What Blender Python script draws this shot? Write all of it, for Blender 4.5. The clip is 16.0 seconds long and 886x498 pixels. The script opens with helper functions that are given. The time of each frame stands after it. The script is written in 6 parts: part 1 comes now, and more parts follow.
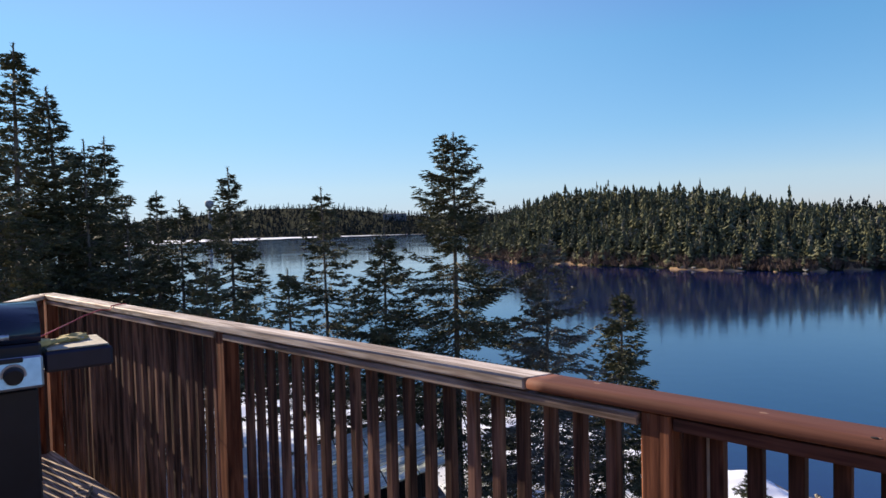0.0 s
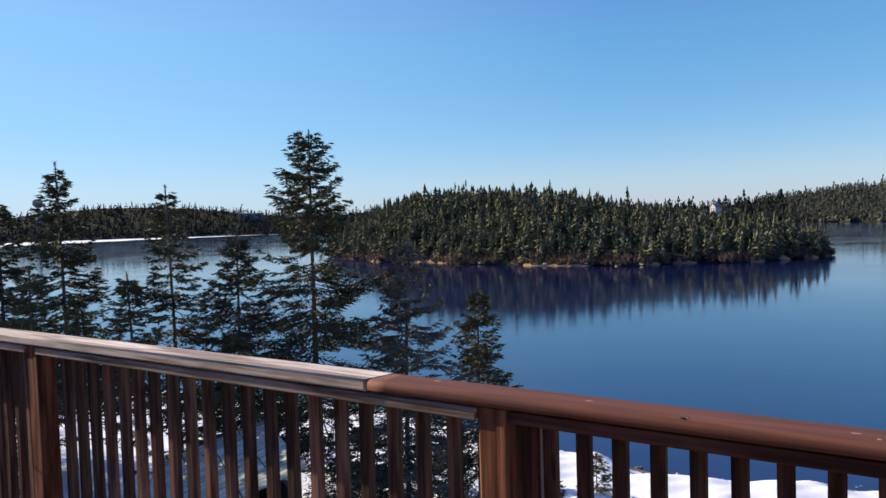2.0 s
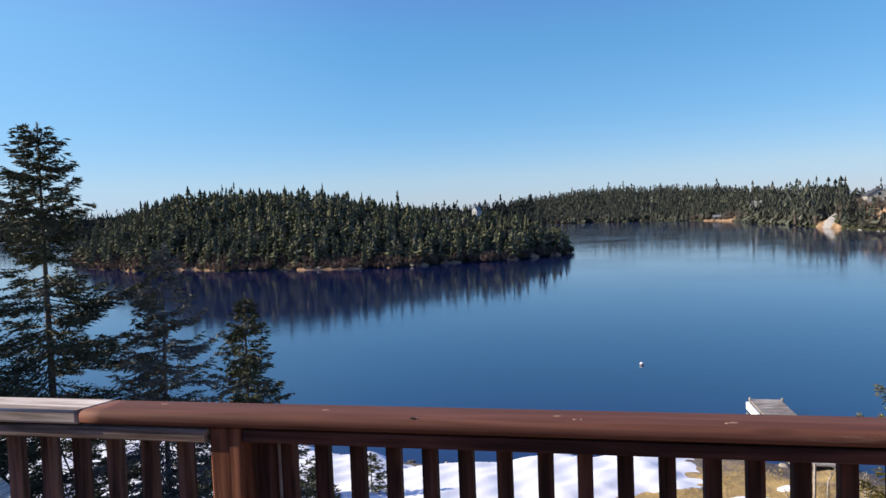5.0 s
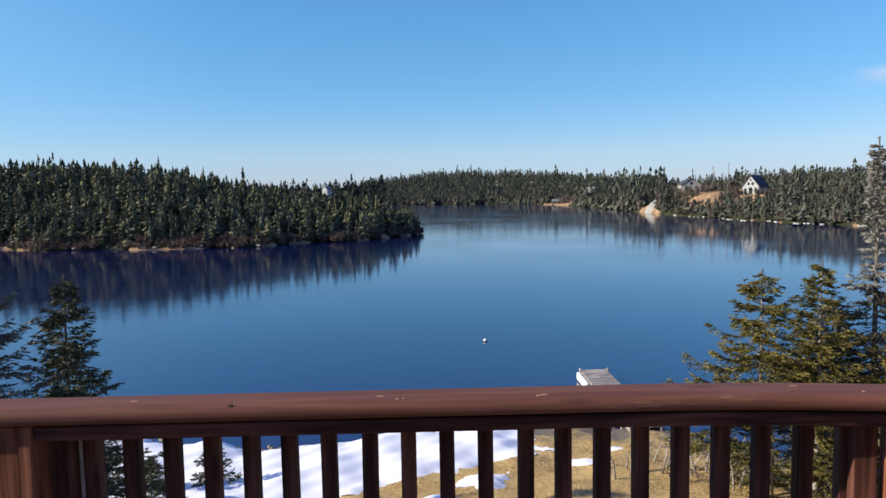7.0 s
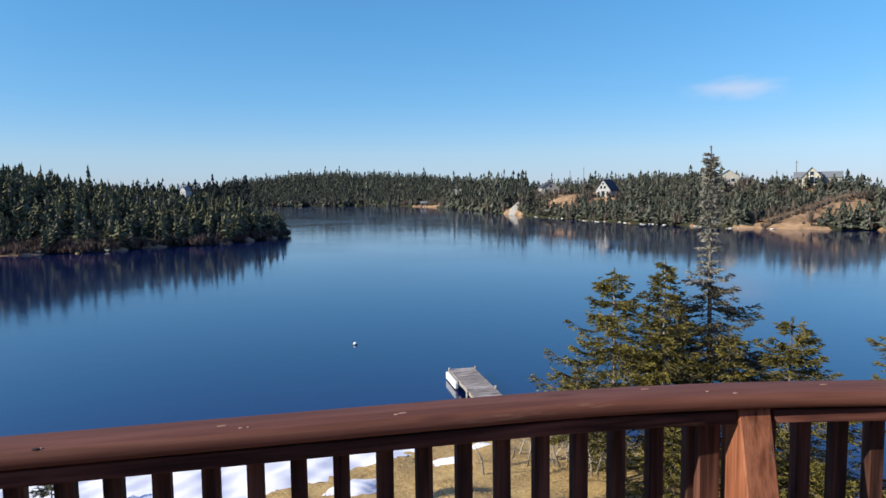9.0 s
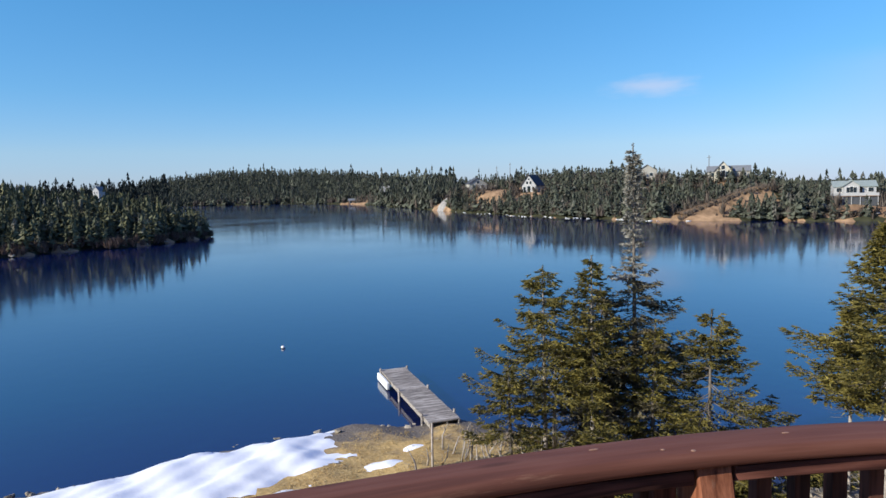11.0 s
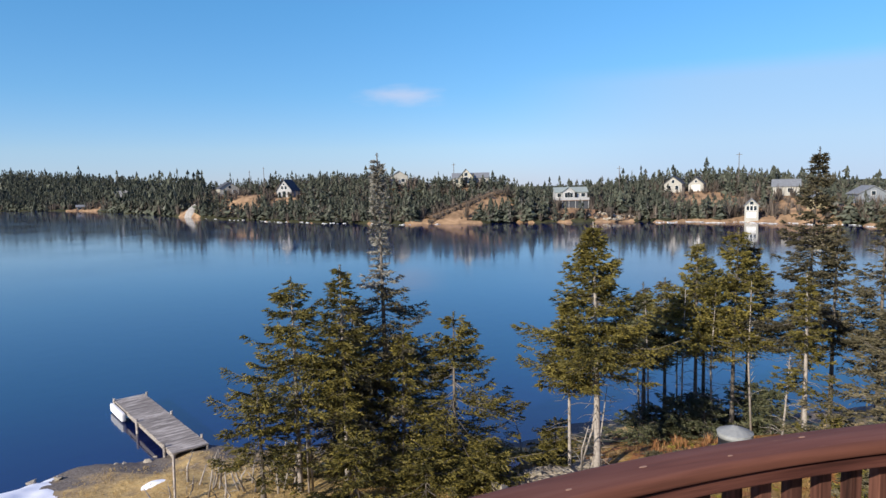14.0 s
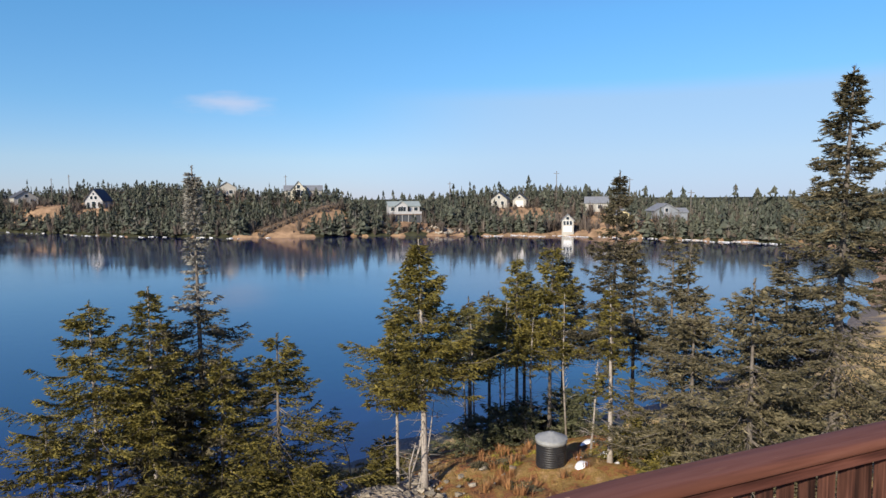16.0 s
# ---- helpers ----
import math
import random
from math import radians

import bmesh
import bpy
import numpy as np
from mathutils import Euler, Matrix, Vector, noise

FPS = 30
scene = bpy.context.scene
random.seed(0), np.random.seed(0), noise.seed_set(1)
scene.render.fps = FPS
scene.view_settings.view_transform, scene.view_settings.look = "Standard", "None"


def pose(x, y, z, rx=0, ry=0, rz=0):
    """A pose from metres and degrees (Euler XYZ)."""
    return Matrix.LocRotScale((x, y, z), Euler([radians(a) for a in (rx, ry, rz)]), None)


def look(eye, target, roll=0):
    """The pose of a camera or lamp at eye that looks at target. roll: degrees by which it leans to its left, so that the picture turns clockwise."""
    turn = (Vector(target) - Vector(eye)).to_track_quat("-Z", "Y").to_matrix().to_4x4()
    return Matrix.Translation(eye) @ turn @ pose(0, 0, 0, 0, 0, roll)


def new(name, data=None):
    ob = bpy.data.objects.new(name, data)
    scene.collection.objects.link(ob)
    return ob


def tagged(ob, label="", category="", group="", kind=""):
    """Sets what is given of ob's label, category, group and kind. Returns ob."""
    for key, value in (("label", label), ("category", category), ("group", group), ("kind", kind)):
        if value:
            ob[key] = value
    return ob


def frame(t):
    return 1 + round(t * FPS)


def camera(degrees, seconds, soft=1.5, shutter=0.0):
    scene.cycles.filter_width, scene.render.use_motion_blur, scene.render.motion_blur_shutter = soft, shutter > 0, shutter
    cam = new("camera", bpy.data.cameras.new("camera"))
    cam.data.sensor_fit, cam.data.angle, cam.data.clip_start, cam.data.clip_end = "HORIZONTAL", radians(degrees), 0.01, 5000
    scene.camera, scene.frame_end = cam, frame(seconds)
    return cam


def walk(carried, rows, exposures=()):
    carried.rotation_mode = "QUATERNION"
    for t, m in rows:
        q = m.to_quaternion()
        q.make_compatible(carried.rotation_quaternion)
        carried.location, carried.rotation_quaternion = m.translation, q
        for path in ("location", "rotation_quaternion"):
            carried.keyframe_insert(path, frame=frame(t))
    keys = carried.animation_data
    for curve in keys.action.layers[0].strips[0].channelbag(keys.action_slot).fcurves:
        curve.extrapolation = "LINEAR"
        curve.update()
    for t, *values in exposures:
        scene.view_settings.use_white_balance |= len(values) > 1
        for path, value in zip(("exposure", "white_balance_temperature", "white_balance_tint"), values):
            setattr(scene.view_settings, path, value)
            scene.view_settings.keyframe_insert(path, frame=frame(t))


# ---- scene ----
cam = camera(68.3, 16.0, soft=1.5)
PATH = [
    (0, -0.469, -0.121, 1.556, -46.44, -1.95, 1.50),
    (0.5, -0.458, -0.127, 1.555, -49.28, -1.75, 1.30),
    (1, -0.436, -0.131, 1.552, -52.42, -1.66, 1.30),
    (1.5, -0.415, -0.141, 1.554, -55.06, -1.75, 1.70),
    (2, -0.388, -0.146, 1.549, -58.57, -2.35, 1.80),
    (2.5, -0.379, -0.164, 1.557, -62.78, -2.66, 1.60),
    (3, -0.371, -0.181, 1.551, -66.46, -2.75, 1.70),
    (3.5, -0.361, -0.196, 1.554, -69.51, -2.81, 1.90),
    (6, -0.303, -0.261, 1.554, -84.71, -3.12, 1.70),
    (6.5, -0.303, -0.278, 1.554, -88.19, -3.73, 1.20),
    (7, -0.296, -0.294, 1.552, -91.21, -4.82, 1.00),
    (7.5, -0.285, -0.309, 1.551, -94.20, -5.13, 0.50),
    (8, -0.284, -0.329, 1.556, -97.24, -4.73, 0.30),
    (8.5, -0.287, -0.344, 1.556, -100.02, -4.53, 0.50),
    (9, -0.200, -0.340, 1.562, -102.62, -4.83, 0.72),
    (11.5, 0.084, -0.488, 1.661, -111.51, -5.07, 1.35),
    (12, 0.115, -0.545, 1.680, -115.16, -4.77, 1.16),
    (12.5, 0.140, -0.605, 1.696, -118.82, -4.58, 1.06),
    (13, 0.156, -0.670, 1.709, -122.30, -5.17, 1.36),
    (13.5, 0.170, -0.738, 1.722, -125.89, -5.25, 1.42),
    (14, 0.180, -0.808, 1.734, -129.90, -5.33, 1.29),
    (14.5, 0.188, -0.881, 1.748, -133.42, -5.99, 0.93),
    (15, 0.187, -0.956, 1.768, -137.16, -6.42, 0.95),
    (15.5, 0.183, -1.032, 1.791, -140.71, -5.37, 0.87),
    (16, 0.178, -1.110, 1.816, -144.28, -4.4, 0.5),
]
walk(cam, [(t, pose(x, y, z, 90 + pitch, roll, yaw)) for t, x, y, z, yaw, pitch, roll in PATH],
     [(0, 0.55, 7050, 11), (2.5, 0.49, 6880, 10), (6, 0.46, 6550, 9), (8.5, 0.43, 6420, 7), (11.5, 0.34, 6050, 6), (14, 0.36, 6300, 9), (15.5, 0.4, 6500, 12), (16, 0.34, 6480, 10)])

# ---- light ----
SUN_EL, SUN_OFF = 25.0, 8.0          # the sun stands low over the deck's end, a little to the house's side
sun_dir = Vector((-math.sin(radians(SUN_OFF)) * math.cos(radians(SUN_EL)), math.cos(radians(SUN_OFF)) * math.cos(radians(SUN_EL)), math.sin(radians(SUN_EL))))
world = bpy.data.worlds.new("sky")
scene.world = world
world.use_nodes = True
wn, wl = world.node_tree.nodes, world.node_tree.links
sky = wn.new("ShaderNodeTexSky")
sky.sky_type, sky.sun_disc = "NISHITA", False
sky.sun_elevation, sky.sun_rotation = radians(SUN_EL), radians(-SUN_OFF)
sky.altitude, sky.air_density, sky.dust_density, sky.ozone_density = 0, 1.0, 0.0, 1.6
wn["Background"].inputs[1].default_value = 0.105
# one small thin cloud over the far shore
tc = wn.new("ShaderNodeTexCoord")
mapping = wn.new("ShaderNodeMapping")
mapping.vector_type = "TEXTURE"
wl.new(tc.outputs["Generated"], mapping.inputs[0])
CLOUD_AZ, CLOUD_EL = radians(-126.6), radians(7.9)
cloud_dir = Vector((-math.sin(CLOUD_AZ) * math.cos(CLOUD_EL), math.cos(CLOUD_AZ) * math.cos(CLOUD_EL), math.sin(CLOUD_EL)))
mapping.inputs["Location"].default_value = cloud_dir
mapping.inputs["Rotation"].default_value = (0, 0, CLOUD_AZ)
mapping.inputs["Scale"].default_value = (0.075, 0.2, 0.019)
length = wn.new("ShaderNodeVectorMath")
length.operation = "LENGTH"
wl.new(mapping.outputs[0], length.inputs[0])
cnoise = wn.new("ShaderNodeTexNoise")
cnoise.inputs["Scale"].default_value, cnoise.inputs["Detail"].default_value = 1.6, 5
wl.new(mapping.outputs[0], cnoise.inputs["Vector"])
csum = wn.new("ShaderNodeMath")
csum.operation = "MULTIPLY_ADD"
wl.new(cnoise.outputs["Fac"], csum.inputs[0])
csum.inputs[1].default_value = 1.1
wl.new(length.outputs["Value"], csum.inputs[2])
cramp = wn.new("ShaderNodeMapRange")
cramp.interpolation_type = "SMOOTHSTEP"
cramp.inputs["From Min"].default_value, cramp.inputs["From Max"].default_value = 1.6, 0.55
cramp.inputs["To Min"].default_value, cramp.inputs["To Max"].default_value = 0.0, 0.42
wl.new(csum.outputs[0], cramp.inputs["Value"])
cmix = wn.new("ShaderNodeMix")
cmix.data_type = "RGBA"
wl.new(cramp.outputs["Result"], cmix.inputs["Factor"])
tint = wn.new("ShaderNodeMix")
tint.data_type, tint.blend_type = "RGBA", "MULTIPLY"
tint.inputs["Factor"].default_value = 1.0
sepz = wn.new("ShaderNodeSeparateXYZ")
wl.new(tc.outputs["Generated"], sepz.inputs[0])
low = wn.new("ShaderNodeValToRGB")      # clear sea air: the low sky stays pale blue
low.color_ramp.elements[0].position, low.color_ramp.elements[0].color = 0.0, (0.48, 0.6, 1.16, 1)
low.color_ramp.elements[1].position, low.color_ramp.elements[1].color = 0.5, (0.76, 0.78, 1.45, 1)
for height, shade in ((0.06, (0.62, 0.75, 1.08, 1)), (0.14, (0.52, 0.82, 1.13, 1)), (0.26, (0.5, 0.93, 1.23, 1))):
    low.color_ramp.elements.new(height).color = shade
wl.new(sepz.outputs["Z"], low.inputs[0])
away = wn.new("ShaderNodeFloatCurve")    # clear air: the sky is palest abreast of the sun's side and deepens away from it
spread = away.mapping.curves[0].points
spread[0].location, spread[1].location = (0.0, 0.78), (1.0, 0.8)
for place, value in ((0.2, 0.82), (0.5, 0.99), (0.68, 0.95), (0.88, 0.85)):
    spread.new(place, value)
away.mapping.update()
half = wn.new("ShaderNodeMath")
half.operation = "MULTIPLY_ADD"
half.inputs[1].default_value, half.inputs[2].default_value = 0.5, 0.5
wl.new(sepz.outputs["Y"], half.inputs[0])
wl.new(half.outputs[0], away.inputs["Value"])
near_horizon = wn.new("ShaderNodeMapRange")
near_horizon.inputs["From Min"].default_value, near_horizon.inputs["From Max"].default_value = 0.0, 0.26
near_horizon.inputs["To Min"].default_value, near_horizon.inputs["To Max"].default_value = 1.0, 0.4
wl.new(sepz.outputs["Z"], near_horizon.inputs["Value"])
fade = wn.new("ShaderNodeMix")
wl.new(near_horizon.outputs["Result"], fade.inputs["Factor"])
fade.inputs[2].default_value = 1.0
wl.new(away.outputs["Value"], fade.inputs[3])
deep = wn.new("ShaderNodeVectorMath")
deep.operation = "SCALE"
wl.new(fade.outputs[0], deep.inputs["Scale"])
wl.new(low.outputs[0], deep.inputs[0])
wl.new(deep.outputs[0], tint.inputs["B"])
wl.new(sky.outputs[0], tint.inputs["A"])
# a thin veil of high haze with a soft upper edge, low over the bay's end
veil_up, veil_side, veil_both, veil = wn.new("ShaderNodeMapRange"), wn.new("ShaderNodeMapRange"), wn.new("ShaderNodeMath"), wn.new("ShaderNodeMix")
for node, socket, lo, hi, top in ((veil_up, "Z", 0.172, 0.14, 1.0), (veil_side, "Y", -0.68, -0.9, 0.6)):
    node.interpolation_type = "SMOOTHSTEP"
    node.inputs["From Min"].default_value, node.inputs["From Max"].default_value, node.inputs["To Max"].default_value = lo, hi, top
    wl.new(sepz.outputs[socket], node.inputs["Value"])
veil_both.operation = "MULTIPLY"
wl.new(veil_up.outputs["Result"], veil_both.inputs[0])
wl.new(veil_side.outputs["Result"], veil_both.inputs[1])
veil.data_type = "RGBA"
wl.new(veil_both.outputs[0], veil.inputs["Factor"])
# paler air towards the sun
glare, pale = wn.new("ShaderNodeMapRange"), wn.new("ShaderNodeMix")
glare.inputs["From Min"].default_value, glare.inputs["From Max"].default_value, glare.inputs["To Max"].default_value = 0.3, 0.95, 0.42
wl.new(sepz.outputs["Y"], glare.inputs["Value"])
pale.data_type = "RGBA"
wl.new(glare.outputs["Result"], pale.inputs["Factor"])
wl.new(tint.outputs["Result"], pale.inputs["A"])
pale.inputs["B"].default_value = (2.45, 4.0, 5.5, 1)
wl.new(pale.outputs["Result"], veil.inputs["A"])
veil.inputs["B"].default_value = (3.4, 4.6, 6.2, 1)
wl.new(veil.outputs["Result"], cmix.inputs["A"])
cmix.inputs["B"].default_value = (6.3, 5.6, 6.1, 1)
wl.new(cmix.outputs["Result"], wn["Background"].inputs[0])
sun = new("sun", bpy.data.lights.new("sun", "SUN"))
sun.data.energy, sun.data.angle, sun.data.color = 5.0, radians(0.53), (1.0, 0.9, 0.76)
sun.matrix_world = look(sun_dir * 50, (0, 0, 0))

WATER = -6.7


# ---- materials ----
def material(name, rough=0.7, metal=0.0, spec=0.5):
    m = bpy.data.materials.new(name)
    m.use_nodes = True
    b = m.node_tree.nodes["Principled BSDF"]
    b.inputs["Roughness"].default_value, b.inputs["Metallic"].default_value = rough, metal
    b.inputs["Specular IOR Level"].default_value = spec
    return m, m.node_tree.nodes, m.node_tree.links, b


def noise_node(n, l, vec, scale, detail=4, rough=0.55):
    t = n.new("ShaderNodeTexNoise")
    t.inputs["Scale"].default_value, t.inputs["Detail"].default_value, t.inputs["Roughness"].default_value = scale, detail, rough
    if vec is not None:
        l.new(vec, t.inputs["Vector"])
    return t.outputs["Fac"]


def ramp_node(n, l, fac, stops):
    r = n.new("ShaderNodeValToRGB")
    e = r.color_ramp.elements
    e[0].position, e[0].color = stops[0][0], (*stops[0][1], 1)
    e[1].position, e[1].color = stops[-1][0], (*stops[-1][1], 1)
    for p, c in stops[1:-1]:
        k = e.new(p)
        k.color = (*c, 1)
    l.new(fac, r.inputs[0])
    return r.outputs[0]


def mix_node(n, l, fac, a, b, mode="MIX"):
    m = n.new("ShaderNodeMix")
    m.data_type, m.blend_type = "RGBA", mode
    for socket, v in (("Factor", fac), ("A", a), ("B", b)):
        if isinstance(v, (int, float)):
            m.inputs[socket].default_value = v
        elif isinstance(v, tuple):
            m.inputs[socket].default_value = (*v, 1)
        else:
            l.new(v, m.inputs[socket])
    return m.outputs["Result"]


def bump_node(n, l, b, height, strength=0.3, distance=0.01):
    k = n.new("ShaderNodeBump")
    k.inputs["Strength"].default_value, k.inputs["Distance"].default_value = strength, distance
    l.new(height, k.inputs["Height"])
    l.new(k.outputs[0], b.inputs["Normal"])


def coords(n, l, stretch=(1, 1, 1), space="Object"):
    t, m = n.new("ShaderNodeTexCoord"), n.new("ShaderNodeMapping")
    m.inputs["Scale"].default_value = stretch
    l.new(t.outputs[space], m.inputs[0])
    return m.outputs[0]


def random_shift(n, l, vec, amount=7.0):
    """Moves the pattern by the object's own random number."""
    o, a = n.new("ShaderNodeObjectInfo"), n.new("ShaderNodeVectorMath")
    s = n.new("ShaderNodeMath")
    s.operation = "MULTIPLY"
    s.inputs[1].default_value = amount
    l.new(o.outputs["Random"], s.inputs[0])
    l.new(vec, a.inputs[0])
    l.new(s.outputs[0], a.inputs[1])
    return a.outputs[0], o.outputs["Random"]


def plain(name, colour, rough=0.6, metal=0.0, vary=0.15, scale=8.0, bump=0.0):
    m, n, l, b = material(name, rough, metal, 0.02 if rough > 0.9 else 0.5)
    v = coords(n, l)
    f = noise_node(n, l, v, scale)
    dark = tuple(c * (1 - vary) for c in colour)
    light = tuple(min(1, c * (1 + vary)) for c in colour)
    l.new(ramp_node(n, l, f, [(0.3, dark), (0.7, light)]), b.inputs["Base Color"])
    if bump:
        bump_node(n, l, b, noise_node(n, l, v, scale * 6), bump, 0.004)
    return m


def wood(name, dark, mid, light, axis, rough=0.55, wear=0.0, wear_colour=(0.42, 0.34, 0.27), vary=(0.72, 1.15), knotty=1.0, spec=0.2, space="Object"):
    """Stained sawn lumber with the grain along one axis: growth rings, fine fibres, knots, and worn patches."""
    m, n, l, b = material(name, rough, 0, spec)

    def along(across, length):
        k = [across] * 3
        k[axis] = length
        return random_shift(n, l, coords(n, l, tuple(k), space))

    v, rnd = along(45.0, 1.6)
    fibre = noise_node(n, l, v, 1.0, 5, 0.7)
    v2, _ = along(11.0, 0.9)
    rings = noise_node(n, l, v2, 1.0, 3, 0.5)
    wave = n.new("ShaderNodeMath")
    wave.operation = "PINGPONG"
    times = n.new("ShaderNodeMath")
    times.operation = "MULTIPLY"
    times.inputs[1].default_value = 9.0
    l.new(rings, times.inputs[0])
    l.new(times.outputs[0], wave.inputs[0])
    wave.inputs[1].default_value = 1.0
    grain = n.new("ShaderNodeMath")
    grain.operation = "MULTIPLY_ADD"
    l.new(wave.outputs[0], grain.inputs[0])
    grain.inputs[1].default_value = 0.3
    l.new(fibre, grain.inputs[2])
    col = ramp_node(n, l, grain.outputs[0], [(0.46, tuple(c * 0.6 for c in dark)), (0.64, mid), (0.86, tuple(c * 1.25 for c in light))])
    v3, _ = along(7.0, 0.8)
    broad = noise_node(n, l, v3, 1.0, 4, 0.6)
    col = mix_node(n, l, ramp_node(n, l, broad, [(0.36, (1, 1, 1)), (0.56, (0, 0, 0))]), col, mix_node(n, l, 0.32, col, dark))
    # knots
    v4, _ = along(15.0, 3.2)
    vor = n.new("ShaderNodeTexVoronoi")
    vor.inputs["Scale"].default_value = 1.0
    l.new(v4, vor.inputs["Vector"])
    knot = ramp_node(n, l, vor.outputs["Distance"], [(0.06, (1, 1, 1)), (0.2, (0, 0, 0))])
    gate = ramp_node(n, l, vor.outputs["Color"], [(0.62, (0, 0, 0)), (0.7, (1, 1, 1))])
    kf = mix_node(n, l, 1.0, knot, gate, "MULTIPLY")
    kf = mix_node(n, l, 1.0, kf, (0.8 * knotty,) * 3, "MULTIPLY")
    col = mix_node(n, l, kf, col, tuple(c * 0.45 for c in dark))
    shade = n.new("ShaderNodeMapRange")
    shade.inputs["To Min"].default_value, shade.inputs["To Max"].default_value = vary
    l.new(rnd, shade.inputs["Value"])
    hsv = n.new("ShaderNodeHueSaturation")
    l.new(shade.outputs["Result"], hsv.inputs["Value"])
    l.new(col, hsv.inputs["Color"])
    col = hsv.outputs[0]
    rough_mix = n.new("ShaderNodeMapRange")
    rough_mix.inputs["To Min"].default_value, rough_mix.inputs["To Max"].default_value = rough - 0.12, rough + 0.2
    l.new(broad, rough_mix.inputs["Value"])
    l.new(rough_mix.outputs["Result"], b.inputs["Roughness"])
    if wear:
        v5, _ = along(22.0, 2.2)
        w = noise_node(n, l, v5, 1.0, 6, 0.72)
        f = n.new("ShaderNodeMapRange")
        f.inputs["From Min"].default_value, f.inputs["From Max"].default_value = 0.66 - wear * 0.4, 0.78 - wear * 0.3
        f.inputs["To Max"].default_value = 0.85
        l.new(w, f.inputs["Value"])
        col = mix_node(n, l, f.outputs["Result"], col, wear_colour)
    l.new(col, b.inputs["Base Color"])
    bump_node(n, l, b, grain.outputs[0], 0.5, 0.003)
    return m


M = {}
M["post"] = wood("stained_post_wood", (0.115, 0.036, 0.018), (0.19, 0.067, 0.033), (0.27, 0.105, 0.054), 2, 0.7, 0.12, (0.3, 0.18, 0.12))
M["baluster"] = wood("stained_baluster_wood", (0.06, 0.031, 0.022), (0.115, 0.058, 0.041), (0.19, 0.1, 0.07), 2, 0.75, 0.16, (0.2, 0.145, 0.115), (0.6, 1.3))
M["cap"] = wood("stained_cap_wood", (0.195, 0.076, 0.048), (0.15, 0.058, 0.037), (0.143, 0.06, 0.04), 1, 0.68, 0.06, (0.32, 0.18, 0.11), (0.95, 1.05), 1.0, 0.22, "UV")
M["cap_worn"] = wood("weathered_cap_wood", (0.36, 0.27, 0.2), (0.56, 0.45, 0.36), (0.68, 0.59, 0.5), 1, 0.7, 0.34, (0.3, 0.19, 0.13), (0.97, 1.05), 1.0, 0.3)
M["rail"] = wood("stained_rail_wood", (0.12, 0.048, 0.032), (0.2, 0.086, 0.056), (0.31, 0.15, 0.1), 1, 0.65, 0.2, (0.32, 0.23, 0.18))
# rail and balusters of the front run: same wood, darkened for its shade
M["rail_shaded"] = wood("shaded_red_rail_wood", (0.05, 0.018, 0.013), (0.085, 0.031, 0.022), (0.125, 0.05, 0.035), 1, 0.7, 0.05, (0.16, 0.09, 0.07), space="UV")
M["baluster_shaded"] = wood("shaded_red_baluster_wood", (0.04, 0.017, 0.012), (0.07, 0.029, 0.02), (0.11, 0.047, 0.032), 2, 0.75, 0.06, (0.14, 0.09, 0.07), (0.7, 1.2))
M["rail_worn"] = wood("weathered_rail_wood", (0.2, 0.135, 0.1), (0.35, 0.25, 0.195), (0.46, 0.36, 0.3), 1, 0.8, 0.25, (0.38, 0.3, 0.25))
M["deck"] = wood("weathered_deck_boards", (0.2, 0.13, 0.08), (0.38, 0.27, 0.18), (0.52, 0.4, 0.29), 1, 0.75, 0.25)
M["bark"] = plain("grey_spruce_bark", (0.14, 0.12, 0.1), 0.9, 0, 0.45, 14, 0.6)
M["pale_bark"] = plain("bleached_bark", (0.34, 0.3, 0.26), 0.9, 0, 0.3, 14, 0.5)
M["white_paint"] = plain("white_paint", (0.78, 0.77, 0.74), 0.6, 0, 0.06)
M["snow"] = None


def needles(name, dark, mid, light, broad_scale=0.9, spec=0.2):
    m, n, l, b = material(name, 0.65, 0, spec)
    g = n.new("ShaderNodeNewGeometry")
    patch = noise_node(n, l, coords(n, l), broad_scale, 3)
    c = ramp_node(n, l, g.outputs["Random Per Island"], [(0.0, dark), (0.6, mid), (1.0, light)])
    # patches at half the dark tone put depth of shadow into the crowns
    c2 = ramp_node(n, l, patch, [(0.35, tuple(v * 0.5 for v in dark)), (0.65, light)])
    col = mix_node(n, l, 0.4, c, c2)
    o = n.new("ShaderNodeObjectInfo")
    mr = n.new("ShaderNodeMapRange")
    mr.inputs["To Min"].default_value, mr.inputs["To Max"].default_value = 0.8, 1.2
    l.new(o.outputs["Random"], mr.inputs["Value"])
    h = n.new("ShaderNodeHueSaturation")
    l.new(mr.outputs["Result"], h.inputs["Value"])
    l.new(col, h.inputs["Color"])
    l.new(h.outputs[0], b.inputs["Base Color"])
    return m


